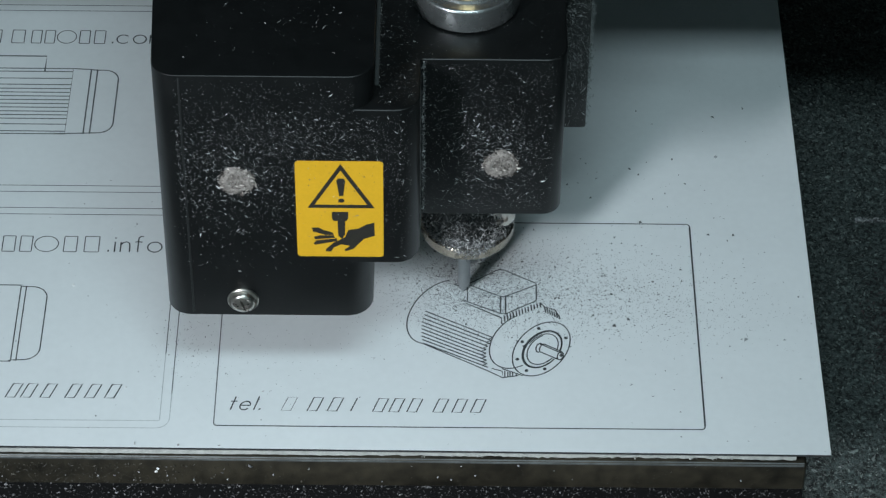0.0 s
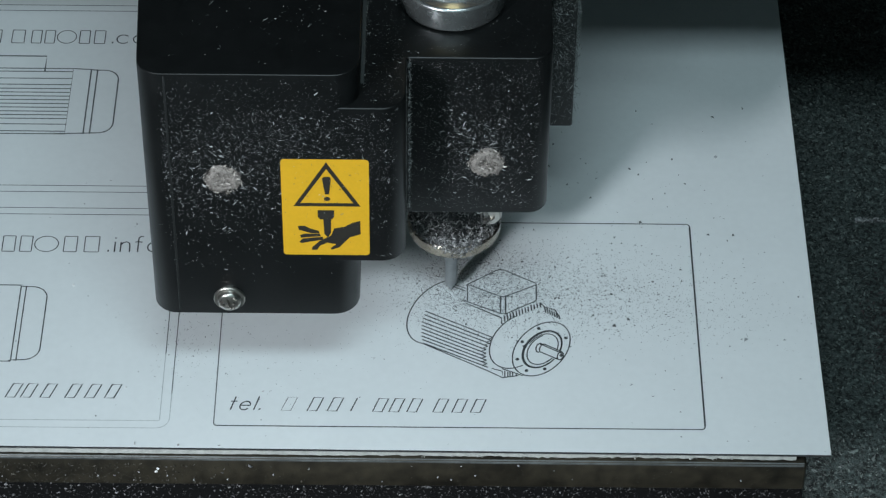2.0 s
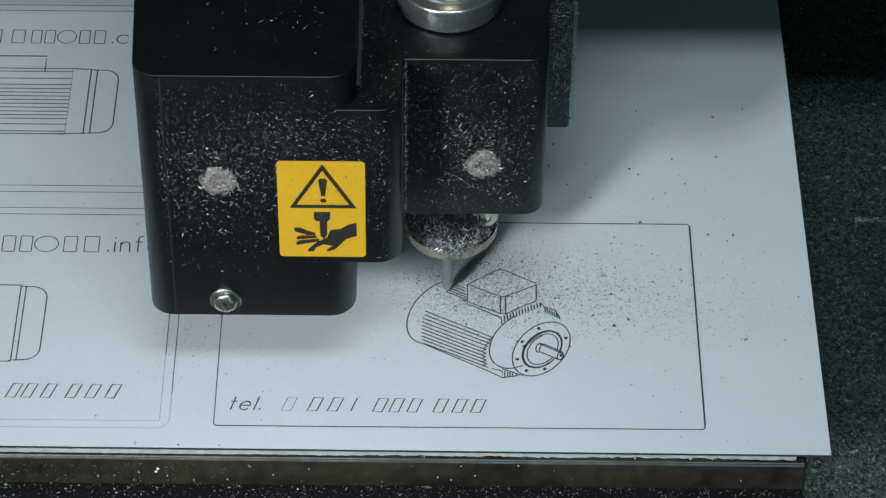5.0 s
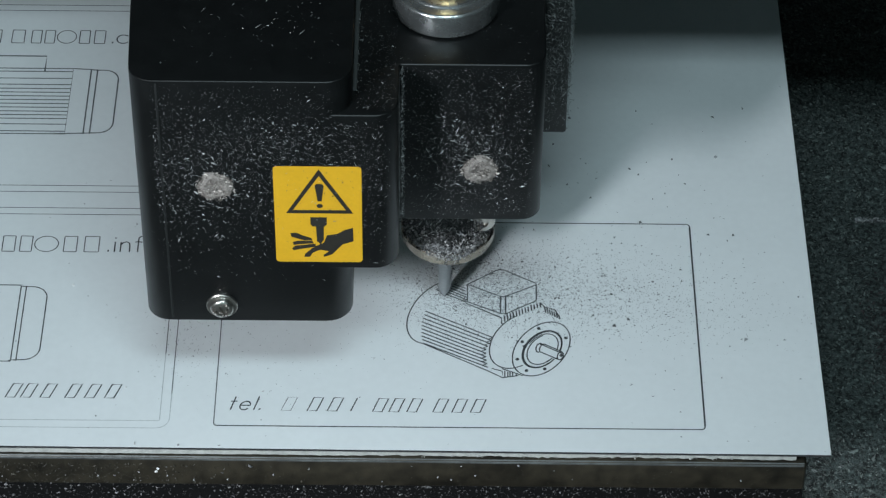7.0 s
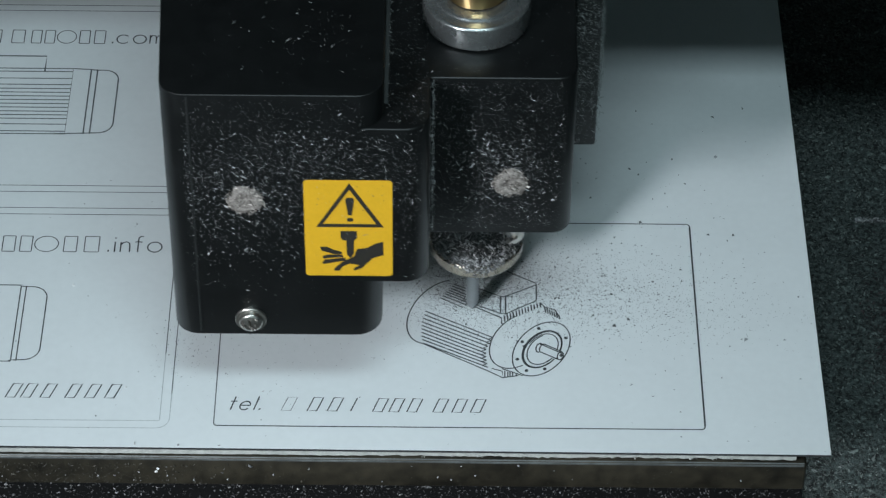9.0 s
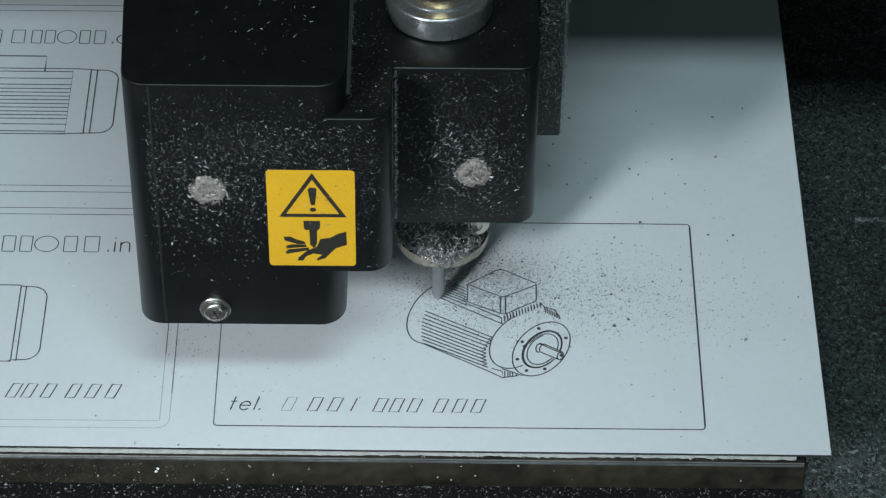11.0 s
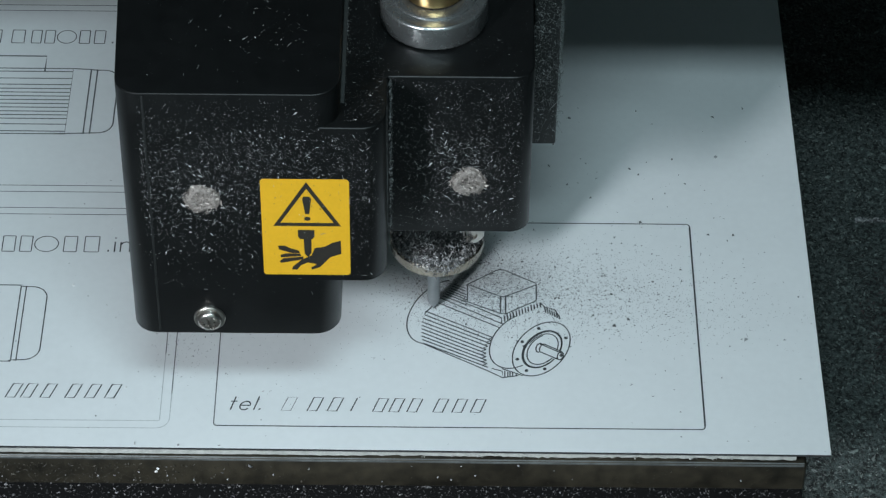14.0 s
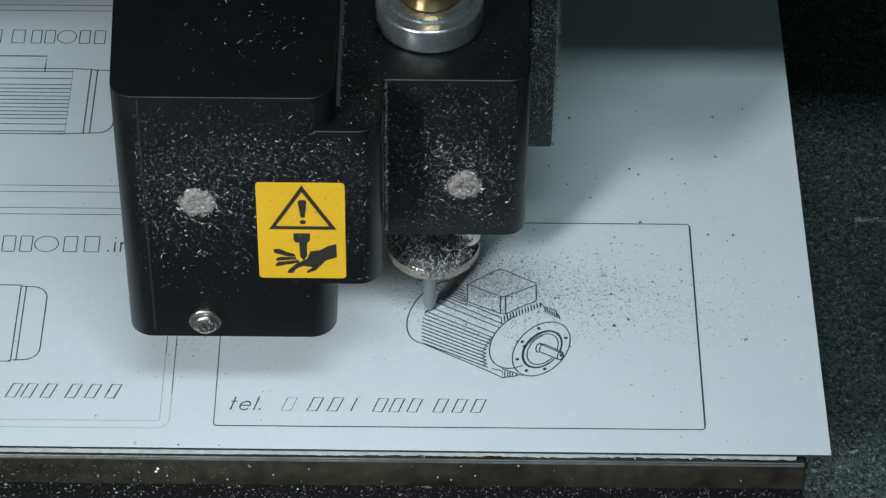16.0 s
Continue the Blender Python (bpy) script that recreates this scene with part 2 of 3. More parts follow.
def build_slab():
    bm = bmesh.new()
    prism(bm, -150, 108.3, -6.6, 240, -9, -1.9, (0.5, 0.5, 0.5, 0.5), 0.5)
    skew(bm, -0.005)
    slab = part("base_slab", bm, SLAB, smooth=40)
    tagged(slab, "dark stained steel slab with swarf on its edge, under the plate", "slab")
    rng = random.Random(5)
    # the upper rim of the slab, its edge highlight put into the grey colour
    bm = bmesh.new()
    rows = [(-149.4 + 257.2 * k / 170, rng.uniform(-0.06, 0.06)) for k in range(171)]
    add_rings(bm, [[(x * MM, y * MM, z * MM) for y, z in ((-6.66, -2.62 + 0.4 * j), (-6.61, -2.28), (-6.3, -1.87), (-6.2, -1.95), (-6.4, -2.6 + j))] for x, j in rows])
    skew(bm)
    part("rim", bm, RIM_HIGHLIGHT, slab, "grey upper rim with its edge highlight in the colour")
    # the backing sheet grows thin and ragged towards its free end
    bm = bmesh.new()
    rows = []
    for k in range(321):
        x = -148 + 254.3 * k / 320
        worn = min(1.0, max(0.0, (x + 5) / 70))
        rag = rng.gauss(0, 0.012) + rng.gauss(0, 0.08) * worn
        low = -1.46 + 0.22 * worn + rag + 0.16 * worn * math.sin(x * 0.23) * math.sin(x * 0.071)
        front = -6.15 + abs(rng.gauss(0, 0.02)) + 0.25 * worn * max(0.0, rng.gauss(0, 0.5))
        rows.append([(x * MM, front * MM, min(low, -1.0) * MM), (x * MM, (front + 0.06) * MM, -0.64 * MM), (x * MM, 0.238, -0.64 * MM), (x * MM, 0.238, -1.62 * MM), (x * MM, 0.0, -1.62 * MM)])
    add_rings(bm, rows)
    skew(bm)
    tagged(part("backing_sheet", bm, PALE_SHEET), "pale backing sheet with a ragged front edge", "backing sheet")


# drawing units of the motor sketch to millimetres on the plate
def sketch(u, v):
    return (0.03676 * u - 0.00034 * v + 27.673, 0.00045 * u - 0.05115 * v + 43.259)


def sketch_line(bm, rows, w=0.25, closed=False):
    stroke(bm, [sketch(u, v) for u, v in rows], w, closed)


def motor_sketch(plate):
    """The isometric electric motor cut into the plate."""
    bm = bmesh.new()

    def ring(k, du=0, dv=0, a=-180, b=180, w=0.25):
        """An arc of the flange, broken where the shaft stands before it."""
        run = []
        for u, v in ellipse(894 + du, 461 + dv, 167 * k, 113 * k, -38.5, a, b, n=150):
            along, across = (u - 882) * 0.924 + (v - 455) * 0.382, (v - 455) * 0.924 - (u - 882) * 0.382
            if 0 < along < 128 and abs(across) < 20:
                if len(run) > 1:
                    sketch_line(bm, run, w)
                run = []
            else:
                run.append((u, v))
        if len(run) > 1:
            sketch_line(bm, run, w)

    ring(1.0)
    ring(0.69, 4, 2)
    ring(0.66, 6, 3)
    ring(0.55, 8, 4, 70, 300)
    ring(0.57, 2, 2, -110, 65, 0.22)
    ring(1.03, -112, -42, 112, 288)
    sketch_line(bm, [(692, 561), (800, 597)])
    ring(1.03, -112, -42, -72, -66)
    for a in range(0, 360, 45):
        if a != 315:
            f = radians(a + 22)
            c, s = math.cos(radians(-38.5)), math.sin(radians(-38.5))
            u, v = 142 * math.cos(f), 96 * math.sin(f)
            sketch_line(bm, ellipse(896 + u * c - v * s, 460 + u * s + v * c, 5, 4, -20, n=14), 0.34)
    # shaft with its key
    sketch_line(bm, [(880, 434), (1003, 486)])
    sketch_line(bm, [(884, 475), (980, 515)])
    sketch_line(bm, [(905, 436), (1000, 476)], 0.27)
    sketch_line(bm, ellipse(990, 497, 14, 21, 25, n=24))
    sketch_line(bm, ellipse(884, 456, 16, 24, 25, 60, 300, n=24))
    sketch_line(bm, ellipse(900, 460, 14, 22, 25, 90, 270, n=20))
    # rear end of the housing
    sketch_line(bm, ellipse(374, 270, 198, 130, -43, 152, 316))
    # terminal box
    sketch_line(bm, [(515, 128), (660, 56), (682, 48), (703, 51), (872, 122), (876, 129), (722, 188), (700, 194), (683, 190), (515, 128)])
    for u, v0, v1 in ((515, 128, 214), (687, 192, 280), (713, 190, 283), (873, 128, 212)):
        sketch_line(bm, [(u, v0), (u, v1)], 0.3 if u > 600 else 0.24)
    sketch_line(bm, [(497, 213), (688, 281), (713, 283)])
    sketch_line(bm, [(505, 226), (692, 303), (692, 335)])
    sketch_line(bm, [(713, 283), (872, 214)])
    # ribs seen between the box and the flange
    for k in range(13):
        u = 705 + 15.5 * k
        sketch_line(bm, [(u, 290 - 5.6 * k), (u + 3, 322 - 6.3 * k)], 0.27)
    for k in range(7):
        u = 915 + 12 * k
        sketch_line(bm, [(u, 246 + 6.5 * k), (u + 5, 276 + 5.5 * k)], 0.27)
    sketch_line(bm, [(890, 222), (912, 245), (968, 262), (994, 305)])
    # cooling fins
    for k in range(10):
        left = (298 - min(k, 3) * 6 + max(0, k - 7) * 4, 268 + 18.2 * k)
        right = (648 - min(k, 4) * 9 + max(0, k - 6) * 3, 405 + 17.6 * k - min(k, 3) * 3)
        sketch_line(bm, [left, right], 0.27)
        if k < 9:
            sketch_line(bm, [right, (right[0] - 22, right[1] + 6), (right[0] - 10, right[1] + 16)], 0.24)
    sketch_line(bm, [(292, 436), (625, 574), (694, 606), (694, 574), (640, 560)], 0.24)
    for u in (707, 722, 733, 746, 764):
        sketch_line(bm, [(u, 572 + (u - 700) * 0.18), (u, 606 - (u - 700) * 0.1)], 0.22)
    sketch_line(bm, [(694, 606), (775, 596)])
    part("motor_drawing", bm, GROOVE, plate, "thin dark isometric line drawing of an electric motor")


def frame_line(bm, x0, x1, y0, y1, r, w):
    pts = [(px, py) for px, py in rounded(x0, x1, y0, y1, (r, r, r, r), 0, 5)]
    stroke(bm, pts, w, True)


LETTERS = {
    "t": [[(0.2, 1.3), (0.2, 0.0)], [(0.0, 0.85), (0.45, 0.85)]],
    "e": [[(0.05, 0.45), (0.75, 0.45), (0.72, 0.62), (0.58, 0.8), (0.4, 0.85), (0.2, 0.78), (0.06, 0.6), (0.03, 0.4), (0.1, 0.18), (0.28, 0.03), (0.48, 0.01), (0.7, 0.15)]],
    "l": [[(0.1, 1.35), (0.1, 0.0)]],
    ".": [[(0.10, 0.0), (0.12, 0.17)]],
    "i": [[(0.1, 0.85), (0.1, 0.0)], [(0.1, 1.12), (0.1, 1.22)]],
    "n": [[(0.08, 0.85), (0.08, 0.0)], [(0.08, 0.55), (0.2, 0.78), (0.4, 0.85), (0.58, 0.75), (0.62, 0.5), (0.62, 0.0)]],
    "f": [[(0.5, 1.28), (0.36, 1.33), (0.24, 1.2), (0.22, 1.0), (0.22, 0.0)], [(0.02, 0.85), (0.45, 0.85)]],
}


def word(bm, text, x, y, size, gap, w, lean=0.0):
    """Single-stroke lettering; returns where it ends."""
    for ch in text:
        if ch in "oc m".replace(" ", ""):
            if ch == "m":
                rows = [[(0.05, 0.85), (0.05, 0)], [(0.05, 0.6), (0.2, 0.83), (0.38, 0.8), (0.46, 0.55), (0.46, 0)], [(0.46, 0.6), (0.6, 0.83), (0.8, 0.8), (0.88, 0.55), (0.88, 0)]]
                wide = 1.0
            else:
                rows = [ellipse(0.45, 0.43, 0.42, 0.42, 0, 0 if ch == "o" else 45, 360 if ch == "o" else 315, 20)]
                wide = 0.95
        else:
            rows = LETTERS[ch]
            wide = max(p[0] for row in rows for p in row) + 0.1
        for row in rows:
            stroke(bm, [(x + (u + lean * v) * size, y + v * size) for u, v in row], w)
        x += (wide + gap) * size
    return x


def bars(bm, starts, y, height, lean, w, wide=1.75):
    """Plain leaning outlined bars in place of digits; a narrow one is a single cut."""
    for x in starts:
        top = x + lean * height
        if wide:
            stroke(bm, [(x, y), (x + wide, y), (top + wide, y + height), (top, y + height)], w, True)
        else:
            stroke(bm, [(x, y), (top, y + height)], w)


def badge_shapes(bm, spans, round_one, y, height, w):
    """Plain outlined shapes in place of the letters of a trade name."""
    for k, (x0, x1) in enumerate(spans):
        if k == round_one:
            stroke(bm, ellipse((x0 + x1) / 2, y + height / 2, (x1 - x0) / 2, height / 2, 0, n=28), w)
        else:
            frame_line(bm, x0, x1, y, y + height, 0.2, w)


def side_view_motor(plate, x0, y0, lower):
    """The side view of a motor; x0, y0 is the upper right end of its ribbed body."""
    w = 0.23 if lower else 0.29

    def cut(pts, wide):
        bm = bmesh.new()
        stroke(bm, pts, wide)
        part("motor_outline", bm, GROOVE if lower else GROOVE_MEDIUM, plate)

    if lower:
        cut([(x0 - 60, y0), (x0 - 2, y0)], w)
        cut([(x0 - 60, y0 - 20), (x0 - 2, y0 - 20)], w)
    else:
        cut([(x0 - 60, y0), (x0, y0), (x0, y0 - 20), (x0 - 60, y0 - 20)], w)
        cut([(x0 - 5.85, y0 - 0.9), (x0 - 5.85, y0 + 3.85), (x0 - 60, y0 + 3.85)], 0.36)
        for down in (0.95, 3.1, 5.0, 6.25, 7.4, 8.55, 9.7, 10.85, 12.0, 13.2, 14.3, 15.4, 17.1, 19.2):
            cut([(x0 - 60, y0 - down), (x0, y0 - down)], 0.26)
    gap, step, reach = (-2.0, 1.0, 5.2) if lower else (3.7, 1.3, 5.8)
    cut([(x0 + min(gap, 0), y0), (x0 + gap, y0 - 0.2), (x0 + gap + 0.8, y0 - 0.4)], w)
    for d in (gap, gap + step):
        cut([(x0 + d, y0 - 0.2), (x0 + d, y0 - 19.9)], w)
    e = x0 + gap + reach
    corner = ellipse(e - 3, y0 - 3.4, 3, 3, 0, 90, 0, 10) + ellipse(e - 3, y0 - 16.6, 3, 3, 0, 0, -90, 10)
    cut([(x0 + gap + 0.8, y0 - 0.4)] + corner + [(x0 + gap, y0 - 19.7), (x0 - 2.5, y0 - 20)], w)


def build_plate():
    bm = bmesh.new()
    prism(bm, -149, 112.55, -5.95, 239, -0.55, 0, (0.15, 0.15, 0.15, 0.15), 0.03)
    skew(bm)
    plate = part("engraving_plate", bm, WHITE_FILM)
    plate.data.materials.append(BLACK_CORE)
    for f in plate.data.polygons:
        if f.normal.z < 0.5:
            f.material_index = 1
    tagged(plate, "white laminate engraving plate with cut dark line drawings and swarf", "engraving plate")
    # frames of the cards
    bm = bmesh.new()
    outline = rounded(0, 90, 0, 54.04, (0.7, 0.7, 0.7, 0.7), 0, 5)
    stroke(bm, outline[2:-2], 0.24)
    shallow = bmesh.new()
    stroke(shallow, outline[-3:] + outline[:3], 0.2)
    part("shallow_cut", shallow, GROOVE_MEDIUM, plate)
    part("card_frame", bm, GROOVE, plate, "fine dark cut rectangle with rounded corners")
    bm = bmesh.new()
    stroke(bm, [(90.02, 0.9), (90.02, 53.2)], 0.34, z=0.024)
    part("deep_cut", bm, GROOVE, plate)
    for y0, y1 in ((-0.75, 57.15), (61.75, 119.0)):
        for grow, r, drop in ((0.0, 2.4, 0.0), (1.8, 0.4, 1.8)):
            turn = rounded(-112 + grow, -8.15 - grow, y0 + drop, y1 - drop, (r, r, r, r), 0, 5)
            n = len(turn) // 4
            low = y0 < 0
            bm = bmesh.new()
            if low:
                stroke(bm, [(-8.15 - grow, 18.0 if grow else 8.0)] + turn[2 * n:3 * n] + [(-112, y1 - drop)], 0.17)
            else:
                stroke(bm, turn, 0.17, True)
            part("card_frame", bm, GROOVE_MEDIUM, plate, "fine grey cut border of a card")
            if low:
                bm = bmesh.new()
                stroke(bm, [(-112, y0 + drop)] + turn[n:2 * n] + [(-8.15 - grow, 18.0 if grow else 8.0)], 0.16)
                part("card_frame", bm, GROOVE_FAINT, plate, "faint shallow cut border of a card")
    motor_sketch(plate)
    side_view_motor(plate, -36.8, 35.7, True)
    side_view_motor(plate, -34.6, 98.7, False)
    # lettering
    bm = bmesh.new()
    word(bm, "tel.", 2.35, 3.9, 2.55, 0.19, 0.27, 0.28)
    part("lettering", bm, GROOVE, plate, "leaning engraved word tel.")
    bm = bmesh.new()
    bars(bm, [12.2], 3.85, 3.3, 0.36, 0.14)
    part("lettering", bm, GROOVE_MEDIUM, plate, "faint leaning engraved bar")
    bm = bmesh.new()
    bars(bm, [17.0, 20.7], 3.85, 3.3, 0.36, 0.26)
    bars(bm, [25.0], 3.85, 3.3, 0.36, 0.26, 0)
    bars(bm, [29.0, 32.0, 35.3, 40.1, 43.6, 47.0], 3.75, 3.3, 0.36, 0.26)
    part("lettering", bm, GROOVE, plate, "leaning engraved bars")
    bm = bmesh.new()
    bars(bm, [-38.8, -36.0, -32.4, -27.8, -24.2, -20.5], 6.6, 3.4, 0.36, 0.26)
    part("lettering", bm, GROOVE, plate, "leaning engraved bars")
    bm = bmesh.new()
    word(bm, ".info", -23.4, 44.95, 3.3, 0.16, 0.27)
    part("lettering", bm, GROOVE, plate, "engraved letters .info")
    bm = bmesh.new()
    badge_shapes(bm, [(-43.6, -41.2), (-40.2, -37.9), (-37.4, -32.8), (-31.7, -29.2), (-27.7, -24.9)], 2, 44.9, 4.25, 0.2)
    part("lettering", bm, GROOVE, plate, "plain engraved outlines of a trade name")
    bm = bmesh.new()
    word(bm, ".com", -27.6, 106.8, 3.2, 0.12, 0.27)
    part("lettering", bm, GROOVE, plate, "engraved letters .com")
    bm = bmesh.new()
    badge_shapes(bm, [(-54.0, -50.6), (-48.3, -45.7), (-44.2, -42.2), (-41.4, -39.4), (-38.9, -34.9), (-34.2, -32.1), (-31.1, -28.9)], 4, 106.7, 4.1, 0.2)
    part("lettering", bm, GROOVE, plate, "plain engraved outlines of a trade name")
    return plate


# lines that are cut while the film runs: start, end, and when the tool passes each end
CUTS = (
    ((43.9, 37.0), (46.1, 35.9), -1.0, -0.5),
    ((43.7, 36.4), (46.2, 35.1), 0.7, 0.9),
    ((43.4, 35.8), (46.4, 34.1), 2.3, 2.5),
    ((43.0, 35.3), (46.4, 33.5), 3.25, 3.45),
    ((42.6, 34.9), (46.4, 32.8), 4.3, 4.5),
    ((42.3, 34.4), (46.4, 32.1), 5.3, 5.5),
    ((41.8, 33.8), (46.4, 31.4), 7.55, 7.8),
    ((41.4, 33.2), (52.9, 26.6), 8.7, 9.35),
    ((41.4, 33.2), (38.4, 29.0), 11.3, 11.55),
    ((40.6, 32.1), (52.6, 25.5), 12.3, 13.0),
    ((39.6, 30.7), (51.8, 23.9), 14.2, 14.9),
)


def build_cuts(plate):
    made = []
    for (ax, ay), (bx, by), t0, t1 in CUTS:
        n = max(2, round(math.hypot(bx - ax, by - ay) / 1.6))
        for k in range(n):
            f, g = k / n, (k + 1) / n
            bm = bmesh.new()
            mx, my = ax + (bx - ax) * (f + g) / 2, ay + (by - ay) * (f + g) / 2
            stroke(bm, [((bx - ax) * (f - g) / 2, (by - ay) * (f - g) / 2), ((bx - ax) * (g - f) / 2, (by - ay) * (g - f) / 2)], 0.25, z=0.0)
            ob = part("cut_line", bm, GROOVE, plate)
            made.append((ob, mx, my, t0 + (t1 - t0) * g))
    return made


def build_plate_swarf():
    rng = random.Random(11)
    dark, pale = [], []
    up = (0, 0, 1)
    def on(x, y):
        return -50 < x < 112 and -5.5 < y < 122
    for cx, cy, sx, sy, n in ((50, 36, 7, 6, 2300), (62, 35, 12, 6, 3000), (80, 32, 13, 6, 1300), (96, 28, 8, 4, 160), (48, 40, 10, 8, 600), (42, 37, 5, 4, 600), (45, 33, 4.5, 4, 900), (54, 36, 4, 4, 900), (60, 48, 22, 14, 220), (5, 18, 9, 8, 170), (38, 28, 9, 7, 120), (-6, 20, 4, 5, 190), (70, 50, 40, 40, 110)):
        for _ in range(n):
            x, y = rng.gauss(cx, sx), rng.gauss(cy, sy)
            if on(x, y):
                dark.append(((x, y, 0.01), up))
    for _ in range(170):
        x, y = rng.uniform(-48, 111), rng.uniform(-5, 70)
        (pale if rng.random() < 0.55 else dark).append(((x, y, 0.01), up))
    tagged(slivers("dark_swarf", dark, 0.165, DARK_CHIP, None, "fine dark swarf scattered over the white plate", 3, 0.5, 0.1), category="swarf")
    film = [((rng.gauss(46, 7), rng.gauss(37, 6), 0.008), up) for _ in range(6500)] + [((rng.gauss(60, 12), rng.gauss(36, 6), 0.008), up) for _ in range(3500)]
    tagged(slivers("powder", film, 0.105, DARK_CHIP, None, "dark powder settled round the cutter's path", 10, 0.6, 0.1), category="swarf")
    big = [((rng.gauss(68, 16), rng.gauss(36, 9), 0.01), up) for _ in range(26)] + [((rng.uniform(-10, 110), rng.uniform(0, 85), 0.01), up) for _ in range(22)] + [((rng.uniform(60, 111), rng.uniform(48, 98), 0.01), up) for _ in range(30)]
    big = [b for b in big if b[0][1] > 9]
    tagged(slivers("dark_chips", big, 0.5, DARK_CHIP, None, "larger dark chips lying on the white plate", 4, 0.55, 0.1), category="swarf")
    mid = [((rng.gauss(52, 6), rng.gauss(36, 5), 0.01), up) for _ in range(330)] + [((rng.gauss(68, 14), rng.gauss(35, 7), 0.01), up) for _ in range(340)]
    tagged(slivers("dark_shreds", mid, 0.30, DARK_CHIP, None, "dark shreds of swarf round the cut drawing", 9, 0.4, 0.1), category="swarf")
    tagged(slivers("white_chips", pale, 0.45, WHITE_CHIP, None, "pale curled chips lying on the white plate", 5, 0.4), category="swarf")
    fringe = [((rng.triangular(35, 106, 98), -6.2, rng.uniform(-1.25, -0.75)), (0, -1, 0)) for _ in range(40)]
    tagged(slivers("edge_fringe", fringe, 0.36, FRINGE_CHIP, None, "pale ragged shreds along the backing sheet's edge", 8, 0.5, 0.02), category="swarf")
    # loose shavings that cover the bed
    top = BED_TOP + 0.02
    felt = [((rng.uniform(112.5 - 0.4 * abs(rng.gauss(0, 1)), 150), rng.uniform(0, 185), top), up) for _ in range(26000)]
    def bare(x, y):
        """How thinly the shavings lie on the worn strip of the bed."""
        edge_x = 130.5 + 2.0 * noise.noise(Vector((x * 0.15, y * 0.15, 3.0))) + 1.2 * noise.noise(Vector((x * 0.5, y * 0.5, 7.0)))
        return min(0.72, max(0.0, (x - edge_x) / 4)) if y < 94.5 else 0.0
    felt = [f for f in felt if rng.random() > bare(f[0][0], f[0][1])]
    brown = [((rng.gauss(137, 3.5), rng.gauss(60, 13), top), up) for _ in range(3000)]
    tagged(slivers("brown_shavings", brown, 0.55, BROWN_CHIP, None, "dark red-brown shavings on a worn strip of the bed", 14, 0.3, 0.5), category="swarf")
    mat = [((rng.uniform(-60, 112), rng.uniform(6, 28), BED_TOP + 0.52), up) for _ in range(8000)]
    tagged(slivers("front_strip_dust", mat, 0.5, FINE_DUST, None, "dull grey dust on the black strip", 13, 0.3, 0.4), category="swarf")
    tagged(slivers("bed_shavings", felt, 0.72, FELT_CHIP, None, "matted grey-green shavings covering the dark bed", 12, 0.24, 0.6), category="swarf")
    low = [((rng.uniform(-60, 112), rng.uniform(8, 26), BED_TOP + 0.52), up) for _ in range(300)]
    # the pale streak along the dark strip, drawn as chips
    line = [((130.4 + 9 * rng.random() ** 1.5, rng.gauss(94.8, 0.4), BED_TOP + 0.42), up) for _ in range(260)]
    tagged(slivers("strip_chips", line, 0.45, WHITE_CHIP, None, "pale chips on the dark strip", 15, 0.2, 0.2), category="swarf")
    low += [((rng.uniform(109, 138), rng.uniform(10, 40), top + 0.1), up) for _ in range(90)]
    tagged(slivers("bed_swarf", low, 0.55, MIXED_CHIP, None, "pale swarf scattered over the dark bed", 6, 0.4), category="swarf")
    edge = []
    for _ in range(2600):
        x = rng.gauss(-28, 16) if rng.random() < 0.85 else rng.uniform(-45, 107)
        edge.append(((x, -6.6, -8.7 + 5.6 * rng.random() ** 1.2), (0, -1, 0)))
    tagged(slivers("slab_swarf", edge, 0.30, SLAB_CHIP, None, "fine brownish swarf clinging to the slab's edge", 7, 0.2), category="swarf")
    edge = [((rng.uniform(-45, 107) if k % 3 else rng.uniform(-45, 12), -6.62, rng.uniform(-8.5, -2.8)), (0, -1, 0)) for k in range(34)]
    tagged(slivers("pale_specks", edge, 0.42, WHITE_CHIP, None, "single pale chips on the slab's edge", 17, 0.45), category="swarf")


# ---- the engraving head; its origin is the cutter's tip ----
FRONT, SPINDLE_FRONT = -29.3, -16.1
PX, PY = -0.15, -0.45


def packed_bolt(head, x, y, z, seed):
    rng = random.Random(seed)
    bm = bmesh.new()
    rows = []
    for r, h in ((3.05, -0.3), (3.0, 0.1), (2.7, 0.45), (2.1, 0.75), (1.2, 0.6), (0.4, 0.5)):
        ring = []
        for k in range(28):
            a = 2 * math.pi * k / 28
            rr = r * (1 + rng.uniform(-0.05, 0.05) + 0.07 * math.sin(3 * a + seed) + 0.05 * math.sin(5 * a + 2 * seed))
            ring.append(((x + rr * math.cos(a)) * MM, (y - h - rng.uniform(-0.12, 0.12)) * MM, (z + rr * math.sin(a)) * MM))
        rows.append(ring)
    add_rings(bm, rows)
    bolt = part("packed_bolt", bm, PACKED, head, "bolt head packed with pale swarf")
    places = []
    for _ in range(420):
        a, r = rng.uniform(0, 2 * math.pi), 3.35 * math.sqrt(rng.random())
        places.append(((x + r * math.cos(a), y - 0.25 - 0.5 * (1 - (r / 3.3) ** 2), z + r * math.sin(a)), (0, -1, 0)))
    slivers("swarf", places, 0.62, PACKED_CHIP, bolt, "pale curled chips", seed, 0.16, 0.7)


